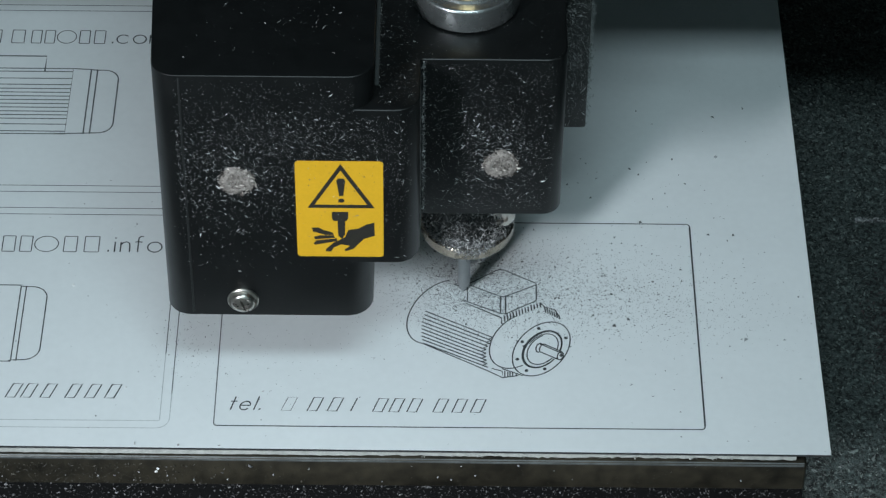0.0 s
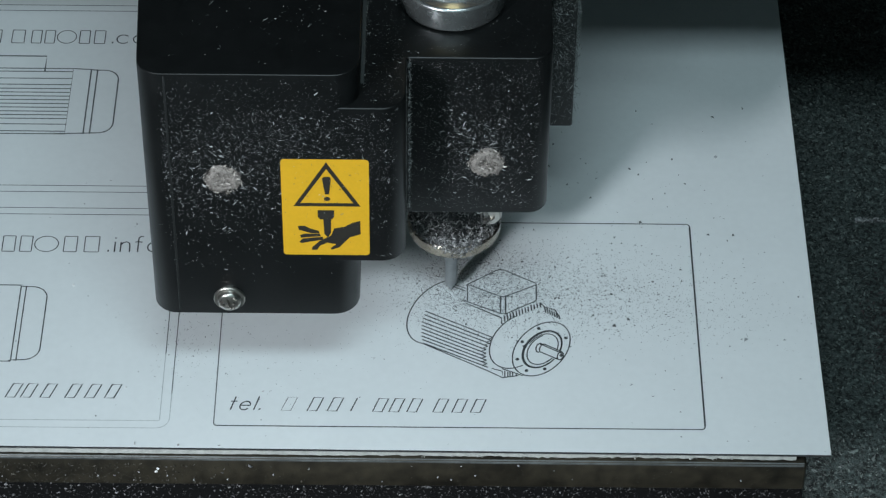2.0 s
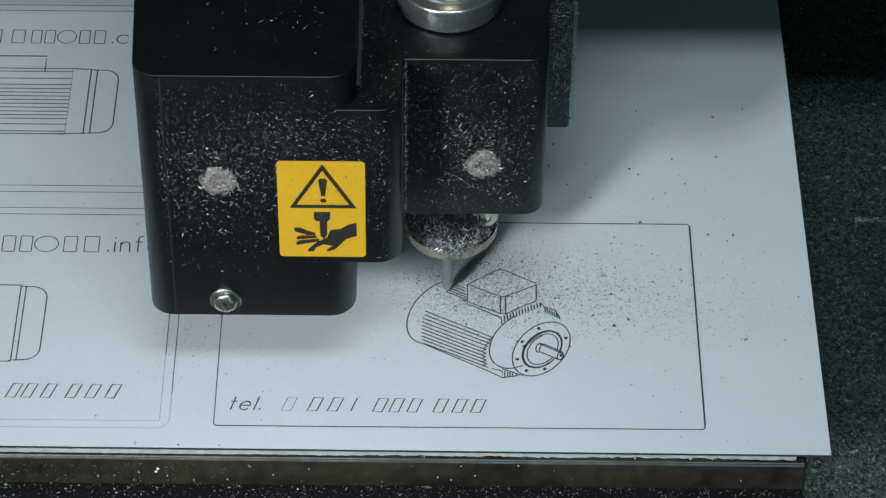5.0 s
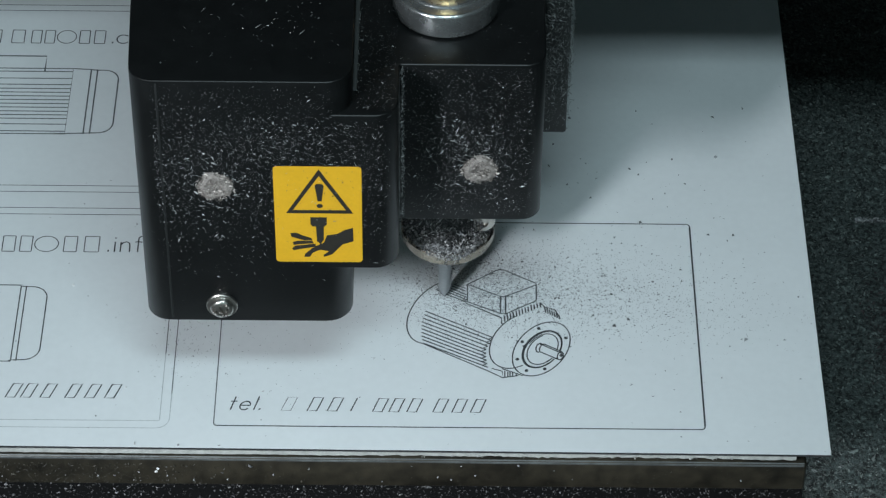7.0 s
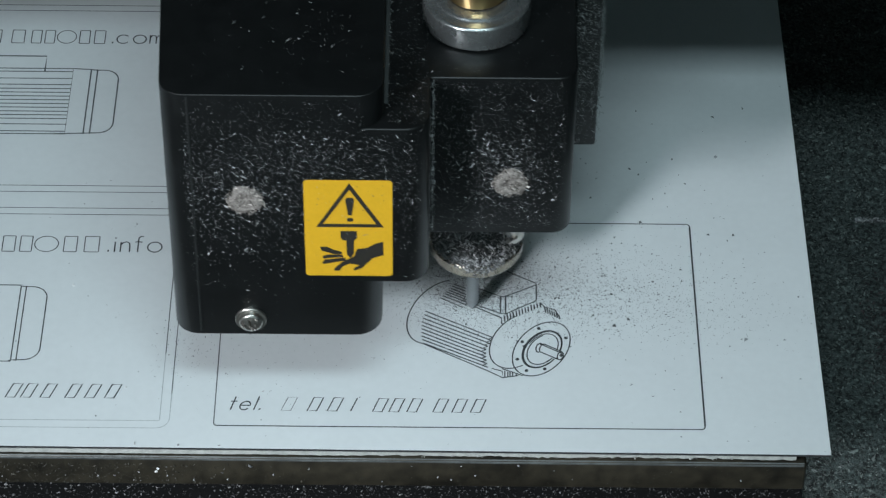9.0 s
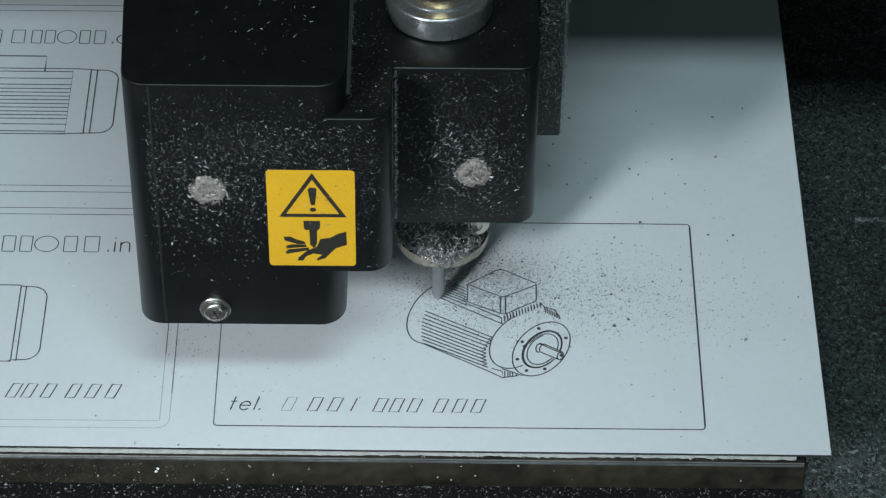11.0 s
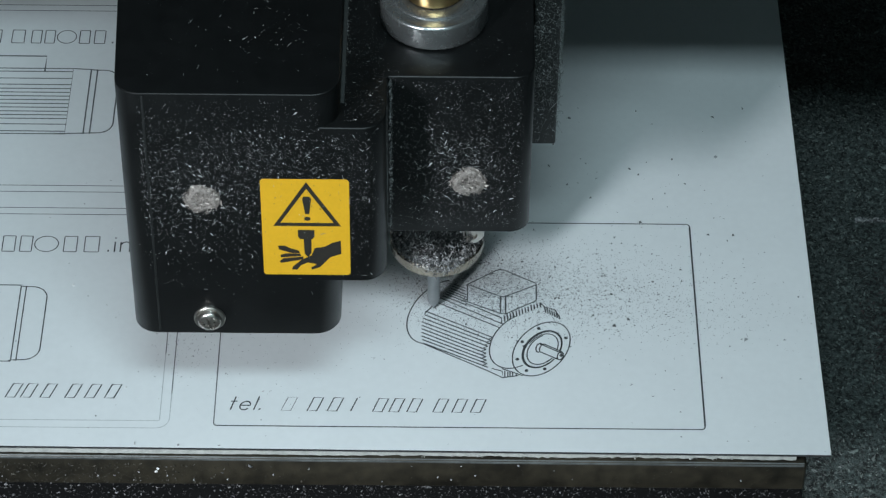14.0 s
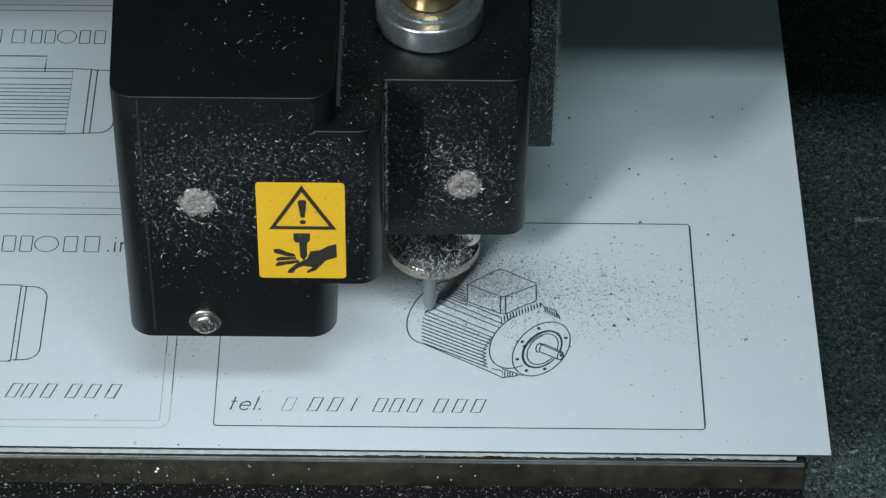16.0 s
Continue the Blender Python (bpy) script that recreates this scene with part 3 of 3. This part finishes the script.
def cap_screw(head, x, y, z):
    bm = bmesh.new()
    turned_front(bm, ((2.8, -0.1), (2.8, 0.3), (2.65, 0.45), (2.2, 0.47), (2.15, 0.55), (2.12, 1.0), (1.95, 1.25), (1.6, 1.42), (1.0, 1.5), (0.3, 1.52)), x, y, z)
    screw = part("cap_screw", bm, SCREW, head, "bright nickel screw with a washer", 35)
    # cross recess as flush black bars, its shade put into the colour
    bm = bmesh.new()
    for a in (15, 105):
        c, s = math.cos(radians(a)), math.sin(radians(a))
        add_rings(bm, [[((x + u * c - v * s) * MM, (y - h) * MM, (z + u * s + v * c) * MM) for u, v in ((-1.15, -0.2), (1.15, -0.2), (1.15, 0.2), (-1.15, 0.2))] for h in (0.9, 1.5 + a * 0.0004)])
    part("recess_shade", bm, PRINT, screw)
    rng = random.Random(51)
    dirt = [((x + 2.5 * math.sqrt(rng.random()) * math.cos(a), y - 1.5, z + 1.6 * math.sqrt(rng.random()) * math.sin(a)), (0, -1, 0)) for a in [rng.uniform(0, 6.28) for _ in range(70)]]
    dirt = [p for p in dirt if math.hypot(p[0][0] - x, p[0][2] - z) < 1.7]
    slivers("dirt", dirt, 0.32, PACKED_CHIP, screw, "brownish dirt", 52, 0.4, 0.2)


def flat(bm, rows, y, thick=0.03):
    """A flat printed shape on the front; rows of (x, z)."""
    add_rings(bm, [[(x * MM, yy * MM, z * MM) for x, z in rows] for yy in (y, y - thick)])


def warning_label(head):
    x0, z1 = -29.4, 60.3
    bm = bmesh.new()
    flat(bm, rounded(x0, x0 + 15.1, 37.55, z1, (0.7, 0.7, 0.7, 0.7)), FRONT - 0.02, 0.09)
    label = part("warning_label", bm, YELLOW, head, "yellow warning label with black symbols")
    at = lambda rows: [(x0 + u, z1 - v) for u, v in rows]
    y = FRONT - 0.11
    bm = bmesh.new()
    outer, inner = at([(7.8, 0.6), (13.6, 10.95), (2.0, 10.95)]), at([(7.8, 2.15), (12.35, 10.2), (3.2, 10.2)])
    for k in range(3):
        flat(bm, [outer[k], outer[(k + 1) % 3], inner[(k + 1) % 3], inner[k]], y)
    part("triangle", bm, PRINT, label)
    bm = bmesh.new()
    flat(bm, at([(7.05, 4.5), (7.3, 4.0), (8.3, 4.0), (8.6, 4.5), (8.2, 8.1), (7.5, 8.1)]), y)
    flat(bm, at(ellipse(7.85, 9.2, 0.55, 0.48, 0, 0, 345, 16)), y)
    part("exclamation_mark", bm, PRINT, label)
    bm = bmesh.new()
    flat(bm, at([(6.15, 11.9), (9.0, 11.9), (9.0, 13.5), (8.6, 14.1), (6.5, 14.1), (6.15, 13.5)]), y)
    flat(bm, at([(7.1, 14.05), (8.45, 14.05), (8.4, 17.3), (7.85, 18.45), (7.2, 17.6)]), y)
    part("cutter_symbol", bm, PRINT, label)
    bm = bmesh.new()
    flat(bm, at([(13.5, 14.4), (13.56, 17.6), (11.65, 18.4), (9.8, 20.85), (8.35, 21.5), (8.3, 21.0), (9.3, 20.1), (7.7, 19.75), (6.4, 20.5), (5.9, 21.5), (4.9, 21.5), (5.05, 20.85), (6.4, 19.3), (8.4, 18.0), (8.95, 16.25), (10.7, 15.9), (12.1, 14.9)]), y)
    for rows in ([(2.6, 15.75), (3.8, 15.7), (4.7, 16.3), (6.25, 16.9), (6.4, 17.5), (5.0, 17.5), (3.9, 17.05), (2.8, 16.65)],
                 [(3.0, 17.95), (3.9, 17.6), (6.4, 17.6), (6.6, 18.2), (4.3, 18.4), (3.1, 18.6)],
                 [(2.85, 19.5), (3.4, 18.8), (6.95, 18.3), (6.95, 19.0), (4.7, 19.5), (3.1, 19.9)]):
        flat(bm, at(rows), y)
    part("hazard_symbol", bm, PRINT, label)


def build_head():
    head = new("engraving_unit")
    tagged(head, "black engraving unit dusted with white swarf, cutting the plate", "engraver")
    bm = bmesh.new()
    casting(bm, ((-52.85, FRONT - 0.03), (-15.7, FRONT - 0.03), (-15.7, 30), (-56.0, 30)), (4.2, 4.6, 1, 1), 22.45, 79.3, 0.28)
    for v in bm.verts:
        if v.co.x > -0.024 and v.co.z < 0.040:
            v.co.x -= 0.0006 * (0.040 - v.co.z) / 0.018
    part("motor_housing", bm, BLACK, head, "black rounded motor housing speckled with swarf", 20)
    # slightly paler rib that imitates the lamp's reflection along the rounded corner
    bm = bmesh.new()
    prism(bm, -48.5, -48.1, FRONT - 0.12, FRONT + 0.2, 23.3, 78.7, (0.15, 0.15, 0.1, 0.1), 0.05)
    part("corner_highlight", bm, BLACK_DULL, head, "", 40)
    bm = bmesh.new()
    prism(bm, -15.75, -15.1, -23, 29, 71.8, 72.15, (0.1, 0.1, 0.1, 0.1), 0.05)
    part("dusty_joint", bm, DUSTY, head, "", 40)
    bm = bmesh.new()
    casting(bm, ((-40, FRONT), (-8.0, FRONT), (-8.0, SPINDLE_FRONT), (17.2, SPINDLE_FRONT), (17.2, 29.8), (-40, 29.8)), (1, 4.2, 0.45, 3.6, 1, 1), 35.3, 71.95, 0.35)
    for v in bm.verts:
        if v.co.y < -0.0163 and v.co.z < 0.040:
            v.co.z += 0.0006
    part("spindle_casting", bm, BLACK, head, "black spindle casting, flush with the motor housing", 20)
    # rear wall behind the pulley and the carriage
    bm = bmesh.new()
    prism(bm, -15.2, 17.0, 11, 30.5, 71.9, 90, (1, 1, 1, 1), 0.4)
    part("rear_block", bm, BLACK_DULL, head, "", 40)
    # carriage out of view, sized so its shadow darkens the plate's far end
    bm = bmesh.new()
    prism(bm, -55, 125, 31, 40.8, 58.3, 230, (2, 2, 2, 2), 1)
    part("carriage", bm, MATTE_BLACK, head, "black carriage behind the head", 40)
    bm = bmesh.new()
    prism(bm, 17.7, 22.5, 10, 30.6, 32.8, 120, (0.6, 0.6, 0.6, 0.6), 0.3)
    part("side_bracket", bm, BLACK_DULL, head, "narrow black bracket caked with swarf", 40)
    bm = bmesh.new()
    turned_front(bm, ((1.6, -14), (1.6, 0), (3.4, 0), (3.5, 2.2), (3.2, 3.0), (0.3, 3.2)), 30.4, 20, 67.4)
    part("clamp_knob", bm, STEEL, head, "pale metal clamp knob", 35)
    # pulley, standing clear of the casting on a dark boss
    bm = bmesh.new()
    turned(bm, ((8.2, 71.8), (8.2, 73.2)), 64, PX, PY)
    part("boss", bm, BLACK_DULL, head, "", 35)
    bm = bmesh.new()
    turned(bm, ((7.6, 72.2), (8.9, 72.25), (9.25, 72.5), (9.35, 72.9), (9.35, 76.65), (9.27, 76.95), (9.05, 77.15), (8.8, 77.2), (7.5, 77.25), (7.35, 77.35), (7.25, 77.65), (7.1, 77.75), (6.0, 77.8), (5.2, 77.8)), 96, PX, PY)
    pulley = part("pulley", bm, STEEL, head, "bright turned steel pulley", 35)
    bm = bmesh.new()
    turned(bm, ((5.0, 78.0), (5.35, 78.4), (5.35, 82.3), (5.2, 82.45), (5.2, 82.6), (5.35, 82.75), (5.4, 86.4), (5.2, 86.6)), 72, PX, PY)
    part("brass_hub", bm, BRASS, pulley, "polished brass hub", 35)
    # unseen black end above the hub, added so the casting reflects less brass
    bm = bmesh.new()
    turned(bm, ((5.0, 86.2), (5.0, 100), (4.6, 100.4)), 48, PX, PY)
    part("added_cap", bm, BLACK_DULL, pulley, "dull black unseen end, added to cut brass reflections", 35)
    # nose and cutter
    bm = bmesh.new()
    turned(bm, ((3.0, 15.9), (7.2, 15.7), (8.5, 16.3), (8.75, 16.9), (8.75, 18.6), (8.5, 18.9), (6.0, 19.1)), 96, 0.75)
    nose = part("nose_ring", bm, NOSE_STEEL, head, "worn metal nose ring", 35)
    bm = bmesh.new()
    turned(bm, ((7.6, 18.6), (6.9, 21.5), (6.3, 25), (6.2, 36)), 48, 0.75)
    part("nose_body", bm, BLACK_DULL, head, "dark nose caked with swarf", 40)
    bm = bmesh.new()
    turned(bm, ((0.07, 0.03), (0.22, 0.4), (0.95, 1.7), (1.2, 2.4), (1.25, 17)), 32, 0.25, -0.6)
    part("cutter", bm, CUTTER, head, "grey engraving cutter", 40)
    packed_bolt(head, -39.35, FRONT, 55.6, 21)
    packed_bolt(head, 6.2, SPINDLE_FRONT, 47.8, 22)
    bm = bmesh.new()
    turned_front(bm, ((2.5, -3), (2.5, 0.2), (2.1, 0.8), (1.2, 0.9), (1.1, 0.3), (0.2, 0.3)), 7.0, -3.6, 23.2)
    part("clamp_screw", bm, SCREW, head, "dusty clamp screw", 35)
    cap_screw(head, -39.4, FRONT, 26.45)
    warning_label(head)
    # dark specks on the label
    rng = random.Random(41)
    specks = [((rng.gauss(-21.6, 3.6), FRONT - 0.15, rng.gauss(53, 4)), (0, -1, 0)) for _ in range(60)]
    specks = [p for p in specks if -29 < p[0][0] < -14.7 and 38 < p[0][2] < 60]
    slivers("specks", specks, 0.2, DARK_CHIP, head, "dark specks of swarf on the label", 42, 0.5, 0.1)
    # swarf on the nose
    rng = random.Random(31)
    places = []
    for _ in range(3600):
        a = radians(rng.uniform(170, 370))
        f = rng.random() ** 1.3
        r = 8.3 - 1.6 * f + rng.uniform(-0.3, 0.3)
        places.append(((0.75 + r * math.cos(a), r * math.sin(a), 18.9 + 10 * f * f + rng.uniform(0, 0.5)), Vector((math.cos(a), math.sin(a), 0.8)).normalized()))
    for _ in range(420):
        a = radians(rng.gauss(272, 16))
        r = 8.75 + rng.uniform(-0.3, 0.25)
        places.append(((0.75 + r * math.cos(a), r * math.sin(a), 18.9 - abs(rng.gauss(0, 0.9)) * max(0.0, 1 - abs(math.degrees(a) - 272) / 34)), Vector((math.cos(a), math.sin(a), 0.3)).normalized()))
    slivers("swarf", places, 0.6, NOSE_CHIP, nose, "tangled pale and dark chips", 32, 0.2, 0.7)
    # swarf on the faces of the head
    places = []
    f = (0, -1, 0)
    def front(n, cx, cz, sx, sz):
        for _ in range(n):
            x, z = rng.gauss(cx, sx), rng.gauss(cz, sz)
            if -52.6 < x < -9.5 and 24 < z < 78.5 and (x < -19 or 37 < z < 71):
                # round the fillets at both ends
                over = max(0.0, -48.65 - x, x + 12.2) / 4.2
                side = -1 if x < -30 else 1
                deep = math.sqrt(max(0.0, 1 - over * over))
                places.append(((x, FRONT - 0.035 + 4.2 * (1 - deep), z), (side * over, -max(deep, 0.05), 0)))
    front(1650, -31, 62, 12, 8)
    front(500, -24, 63, 9, 5)
    front(700, -43, 57, 5, 6)
    front(430, -37, 47, 9, 8)
    front(220, -11.5, 54, 2.5, 10)
    front(420, -49.5, 57, 1.8, 9)
    front(520, -32, 68, 14, 7)
    block_face = [(rng.uniform(-7, 16.5), rng.uniform(36.5, 71)) for _ in range(900)] + [(rng.gauss(4, 5), rng.gauss(50, 7)) for _ in range(850)] + [(rng.gauss(6, 3.4), rng.gauss(51, 4.5)) for _ in range(520)]
    block_face += [(-7.6 + abs(rng.gauss(0, 0.25)), rng.uniform(36, 71.4)) for _ in range(800)]
    places += [((x, SPINDLE_FRONT - 0.01, z), f) for x, z in block_face if -7.7 < x < 15 and 36 < z < 71.5]
    places += [((-7.98, rng.uniform(-24.8, SPINDLE_FRONT), rng.uniform(36, 71)), (1, 0, 0)) for _ in range(520)]
    for _ in range(46):
        places.append(((rng.uniform(-29, -14.6), FRONT - 0.15, rng.uniform(38, 60)), f))
    for _ in range(620):
        x, y = rng.uniform(-51, -18), rng.uniform(-27, 10)
        if rng.random() < 0.16 + 0.84 * math.exp(-((x + 27) / 8) ** 2 - ((y + 14) / 8) ** 2):
            places.append(((x, y, 79.31), (0, 0, 1)))
    for _ in range(170):
        places.append(((rng.uniform(-15, -8.5), rng.uniform(-28, 8), 71.96), (0, 0, 1)))
    for _ in range(240):
        places.append(((-15.4 + abs(rng.gauss(0, 0.35)), rng.uniform(-24, 12), 71.96), (0, 0, 1)))
    for _ in range(40):
        places.append(((rng.uniform(-8, 16), rng.uniform(-15.5, 9), 71.97), (0, 0, 1)))
    slivers("swarf", places, 0.44, HEAD_CHIP, head, "white slivers of swarf", 33, 0.08, 0.25)
    # longer bright shreds
    places = []
    front(190, -42, 56, 6, 6)
    front(60, -28, 60, 9, 7)
    front(34, -36, 44, 8, 6)
    front(14, -12, 52, 2.5, 8)
    for _ in range(80):
        x, z = rng.gauss(5, 4), rng.gauss(51, 6)
        if -7 < x < 15 and 37 < z < 71:
            places.append(((x, SPINDLE_FRONT - 0.01, z), f))
    for _ in range(22):
        places.append(((rng.gauss(-29, 8), rng.gauss(-12, 9), 79.31), (0, 0, 1)))
    for _ in range(110):
        places.append(((-7.75 + abs(rng.gauss(0, 0.15)), SPINDLE_FRONT - 0.02, rng.uniform(36.5, 71)), (0.4, -0.9, 0)))
    places = [p for p in places if not (p[0][2] > 79 and not (-51 < p[0][0] < -18 and -27 < p[0][1] < 12))]
    slivers("swarf", places, 0.85, LONG_CHIP, head, "bright long shreds of swarf", 36, 0.085, 0.3)
    # finer grey dust over the front faces
    places = []
    front(6500, -31, 62, 13, 10)
    front(1500, -14, 58, 5, 9)
    for _ in range(5200):
        x, z = rng.uniform(-7.4, 15.5), rng.uniform(36.5, 71.3)
        places.append(((x, SPINDLE_FRONT - 0.01, z), f))
    for _ in range(1500):
        places.append(((rng.uniform(-15.2, -8.4), rng.uniform(-28, 10), 71.96), (0, 0, 1)))
    for _ in range(700):
        places.append(((rng.uniform(-8, 16.5), rng.uniform(-15.8, 10), 71.96), (0, 0, 1)))
    slivers("fine_dust", places, 0.20, FINE_DUST, head, "fine grey dust", 35, 0.1, 0.2)
    places = []
    for _ in range(3400):
        z = rng.triangular(33, 95, 50)
        if rng.random() < 0.65:
            places.append(((rng.uniform(17.8, 22.6), 9.95 - abs(rng.gauss(0, 0.25)), z), f))
        else:
            places.append(((22.55 + abs(rng.gauss(0, 0.25)), rng.uniform(10, 16), z), (1, 0, 0)))
    for _ in range(520):
        z = rng.gauss(54, 7)
        places.append(((22.6 + abs(rng.gauss(0, 0.3)), rng.uniform(9.7, 11.5), z), Vector((0.8, -0.6, 0)).normalized()))
    slivers("swarf", places, 0.62, BRACKET_CHIP, head, "grey tangled swarf on the bracket", 34, 0.07, 0.9)
    return head


def build_gantry():
    beam = new("gantry")
    tagged(beam, "black gantry beam that carries the engraving head", "gantry")
    # beam out of view, its lower front edge set to dim the plate's far left
    bm = bmesh.new()
    prism(bm, -340, 360, 41, 150, 59, 260, (3, 3, 3, 3), 1.5)
    part("beam", bm, MATTE_BLACK, beam, "", 40)
    for x in (-360, 340):
        bm = bmesh.new()
        prism(bm, x, x + 40, 80, 165, BED_TOP, 200, (3, 3, 3, 3), 1.5)
        part("upright", bm, MATTE_BLACK, beam, "", 40)
    return beam


TIP = Vector((45.54, 35.68, 0.0))
# seconds, and the cutter's way from where it starts, in millimetres
WAY = (
    (0, 0, 0), (0.1, 0.3, -0.28), (0.2, -1.19, 0.69), (0.3, -1.69, 0.83), (0.5, -1.98, 0.89), (0.7, -1.69, 0.83),
    (0.8, -0.89, 0.41), (0.9, -0.09, -0.14), (1, -0.29, -0), (1.1, -1.38, 0.55), (1.2, -1.78, 0.83), (1.3, -1.98, 0.97),
    (1.5, -1.99, 1.04), (1.6, -2.08, 0.82), (1.8, -2.17, 0.68), (2, -2.46, 0.39), (2.1, -2.65, 0.39), (2.2, -2.55, 0.25),
    (2.3, -2.05, -0.17), (2.4, -0.36, -1.13), (2.5, 0.48, -1.4), (2.6, -1.65, -0.3), (2.7, -2.45, 0.11), (2.8, -2.65, 0.39),
    (3, -2.6, 0.46), (3.2, -2.74, 0.11), (3.3, -1.64, -0.59), (3.4, 0.04, -1.48), (3.5, 0.04, -1.41), (3.6, -1.94, -0.45),
    (3.7, -2.73, -0.18), (4, -2.83, -0.04), (4.2, -2.83, -0.18), (4.35, -1.73, -0.87), (4.5, -0.34, -1.84), (4.65, -1.73, -0.87),
    (4.8, -3.02, -0.18), (5.2, -3.13, -0.04), (5.35, -1.43, -1.15), (5.5, -0.24, -1.98), (5.65, -1.93, -0.87), (5.8, -3.31, -0.32),
    (6, -3.21, -0.32), (6.15, -0.92, -1.84), (6.3, -2.72, -0.6), (6.4, -3.61, -0.05), (6.5, -3.72, 0.09), (6.6, -3.71, -0.05),
    (6.7, -3.7, -0.47), (6.8, -3.68, -0.89), (6.9, -3.67, -1.18), (7, -3.67, -1.39), (7.1, -3.67, -1.32), (7.3, -3.87, -1.11),
    (7.5, -4.22, -0.97), (7.6, -3.17, -1.59), (7.7, -1.88, -2.42), (7.8, -0.1, -3.38), (7.9, -0.79, -2.97), (8, -2.62, -2.01),
    (8.1, -3.96, -1.32), (8.2, -4.17, -1.04), (8.4, -4.27, -0.76), (8.5, -4.27, -0.76), (8.6, -4.17, -0.9), (8.7, -3.57, -1.32),
    (8.8, -1.78, -2.42), (8.9, -0.19, -3.52), (9, 1.64, -4.75), (9.1, 3.17, -5.71), (9.2, 4.98, -6.66), (9.35, 6.6, -7.61),
    (9.5, 6.21, -7.34), (9.8, 2.08, -5.03), (10.1, -2.86, -2.29), (10.3, -4.35, -1.47), (10.6, -4.64, -1.33), (10.8, -5.01, -2.04),
    (11, -4.81, -2.32), (11.3, -4.41, -2.59), (11.4, -4.86, -3.58), (11.5, -5.59, -4.85), (11.6, -5.49, -4.84), (11.7, -4.94, -4),
    (11.8, -4.58, -3.16), (11.9, -4.41, -2.45), (12, -4.43, -2.03), (12.2, -4.43, -2.03), (12.3, -4.12, -2.45), (12.4, -2.82, -3.55),
    (12.5, -1.12, -4.93), (12.6, 0.56, -6.02), (12.7, 2.03, -6.84), (12.8, 3.7, -7.65), (12.9, 5.56, -8.73), (13, 7.31, -9.67),
    (13.1, 6.34, -9.13), (13.2, 4.78, -8.32), (13.3, 3.21, -7.51), (13.4, 1.44, -6.57), (13.5, 0.26, -5.75), (13.6, -1.61, -4.8),
    (13.7, -3.29, -3.84), (13.8, -4.38, -3.43), (13.9, -4.95, -3.72), (14, -5.7, -4.57), (14.1, -5.58, -5.12), (14.2, -4.88, -5.67),
    (14.3, -3.5, -6.35), (14.4, -1.72, -7.44), (14.5, -0.25, -8.39), (14.6, 1.41, -9.06), (14.7, 3.08, -10), (14.8, 4.84, -11.08),
    (14.9, 5.81, -11.75), (15, 4.65, -11.21), (15.1, 3.38, -10.41), (15.2, 1.61, -9.33), (15.3, 0.43, -8.52), (15.4, -1.43, -7.43),
    (15.5, -3.11, -6.48), (15.6, -4.69, -5.67), (15.7, -5.67, -5.27), (15.8, -5.97, -5.13), (15.9, -6.25, -5.27), (16, -6.44, -5.41),
)


def motions(head, beam, cuts):
    walk(head, [(t, pose((TIP.x + dx) * MM, (TIP.y + dy) * MM, 0.0)) for t, dx, dy in WAY])
    walk(beam, [(t, pose((TIP.x) * MM, (TIP.y + dy) * MM, 0.0)) for t, dx, dy in WAY])
    for ob, x, y, t in cuts:
        deep, done = pose(x * MM, y * MM, -0.25 * MM), pose(x * MM, y * MM, 0.02 * MM)
        if t <= 0.15:
            walk(ob, [(0.0, done), (16.0, done)])
        else:
            walk(ob, [(0.0, deep), (t - 0.07, deep), (t, done), (16.0, done)])


build_room()
build_bed()
build_slab()
plate = build_plate()
cuts = build_cuts(plate)
head = build_head()
beam = build_gantry()
build_plate_swarf()
motions(head, beam, cuts)
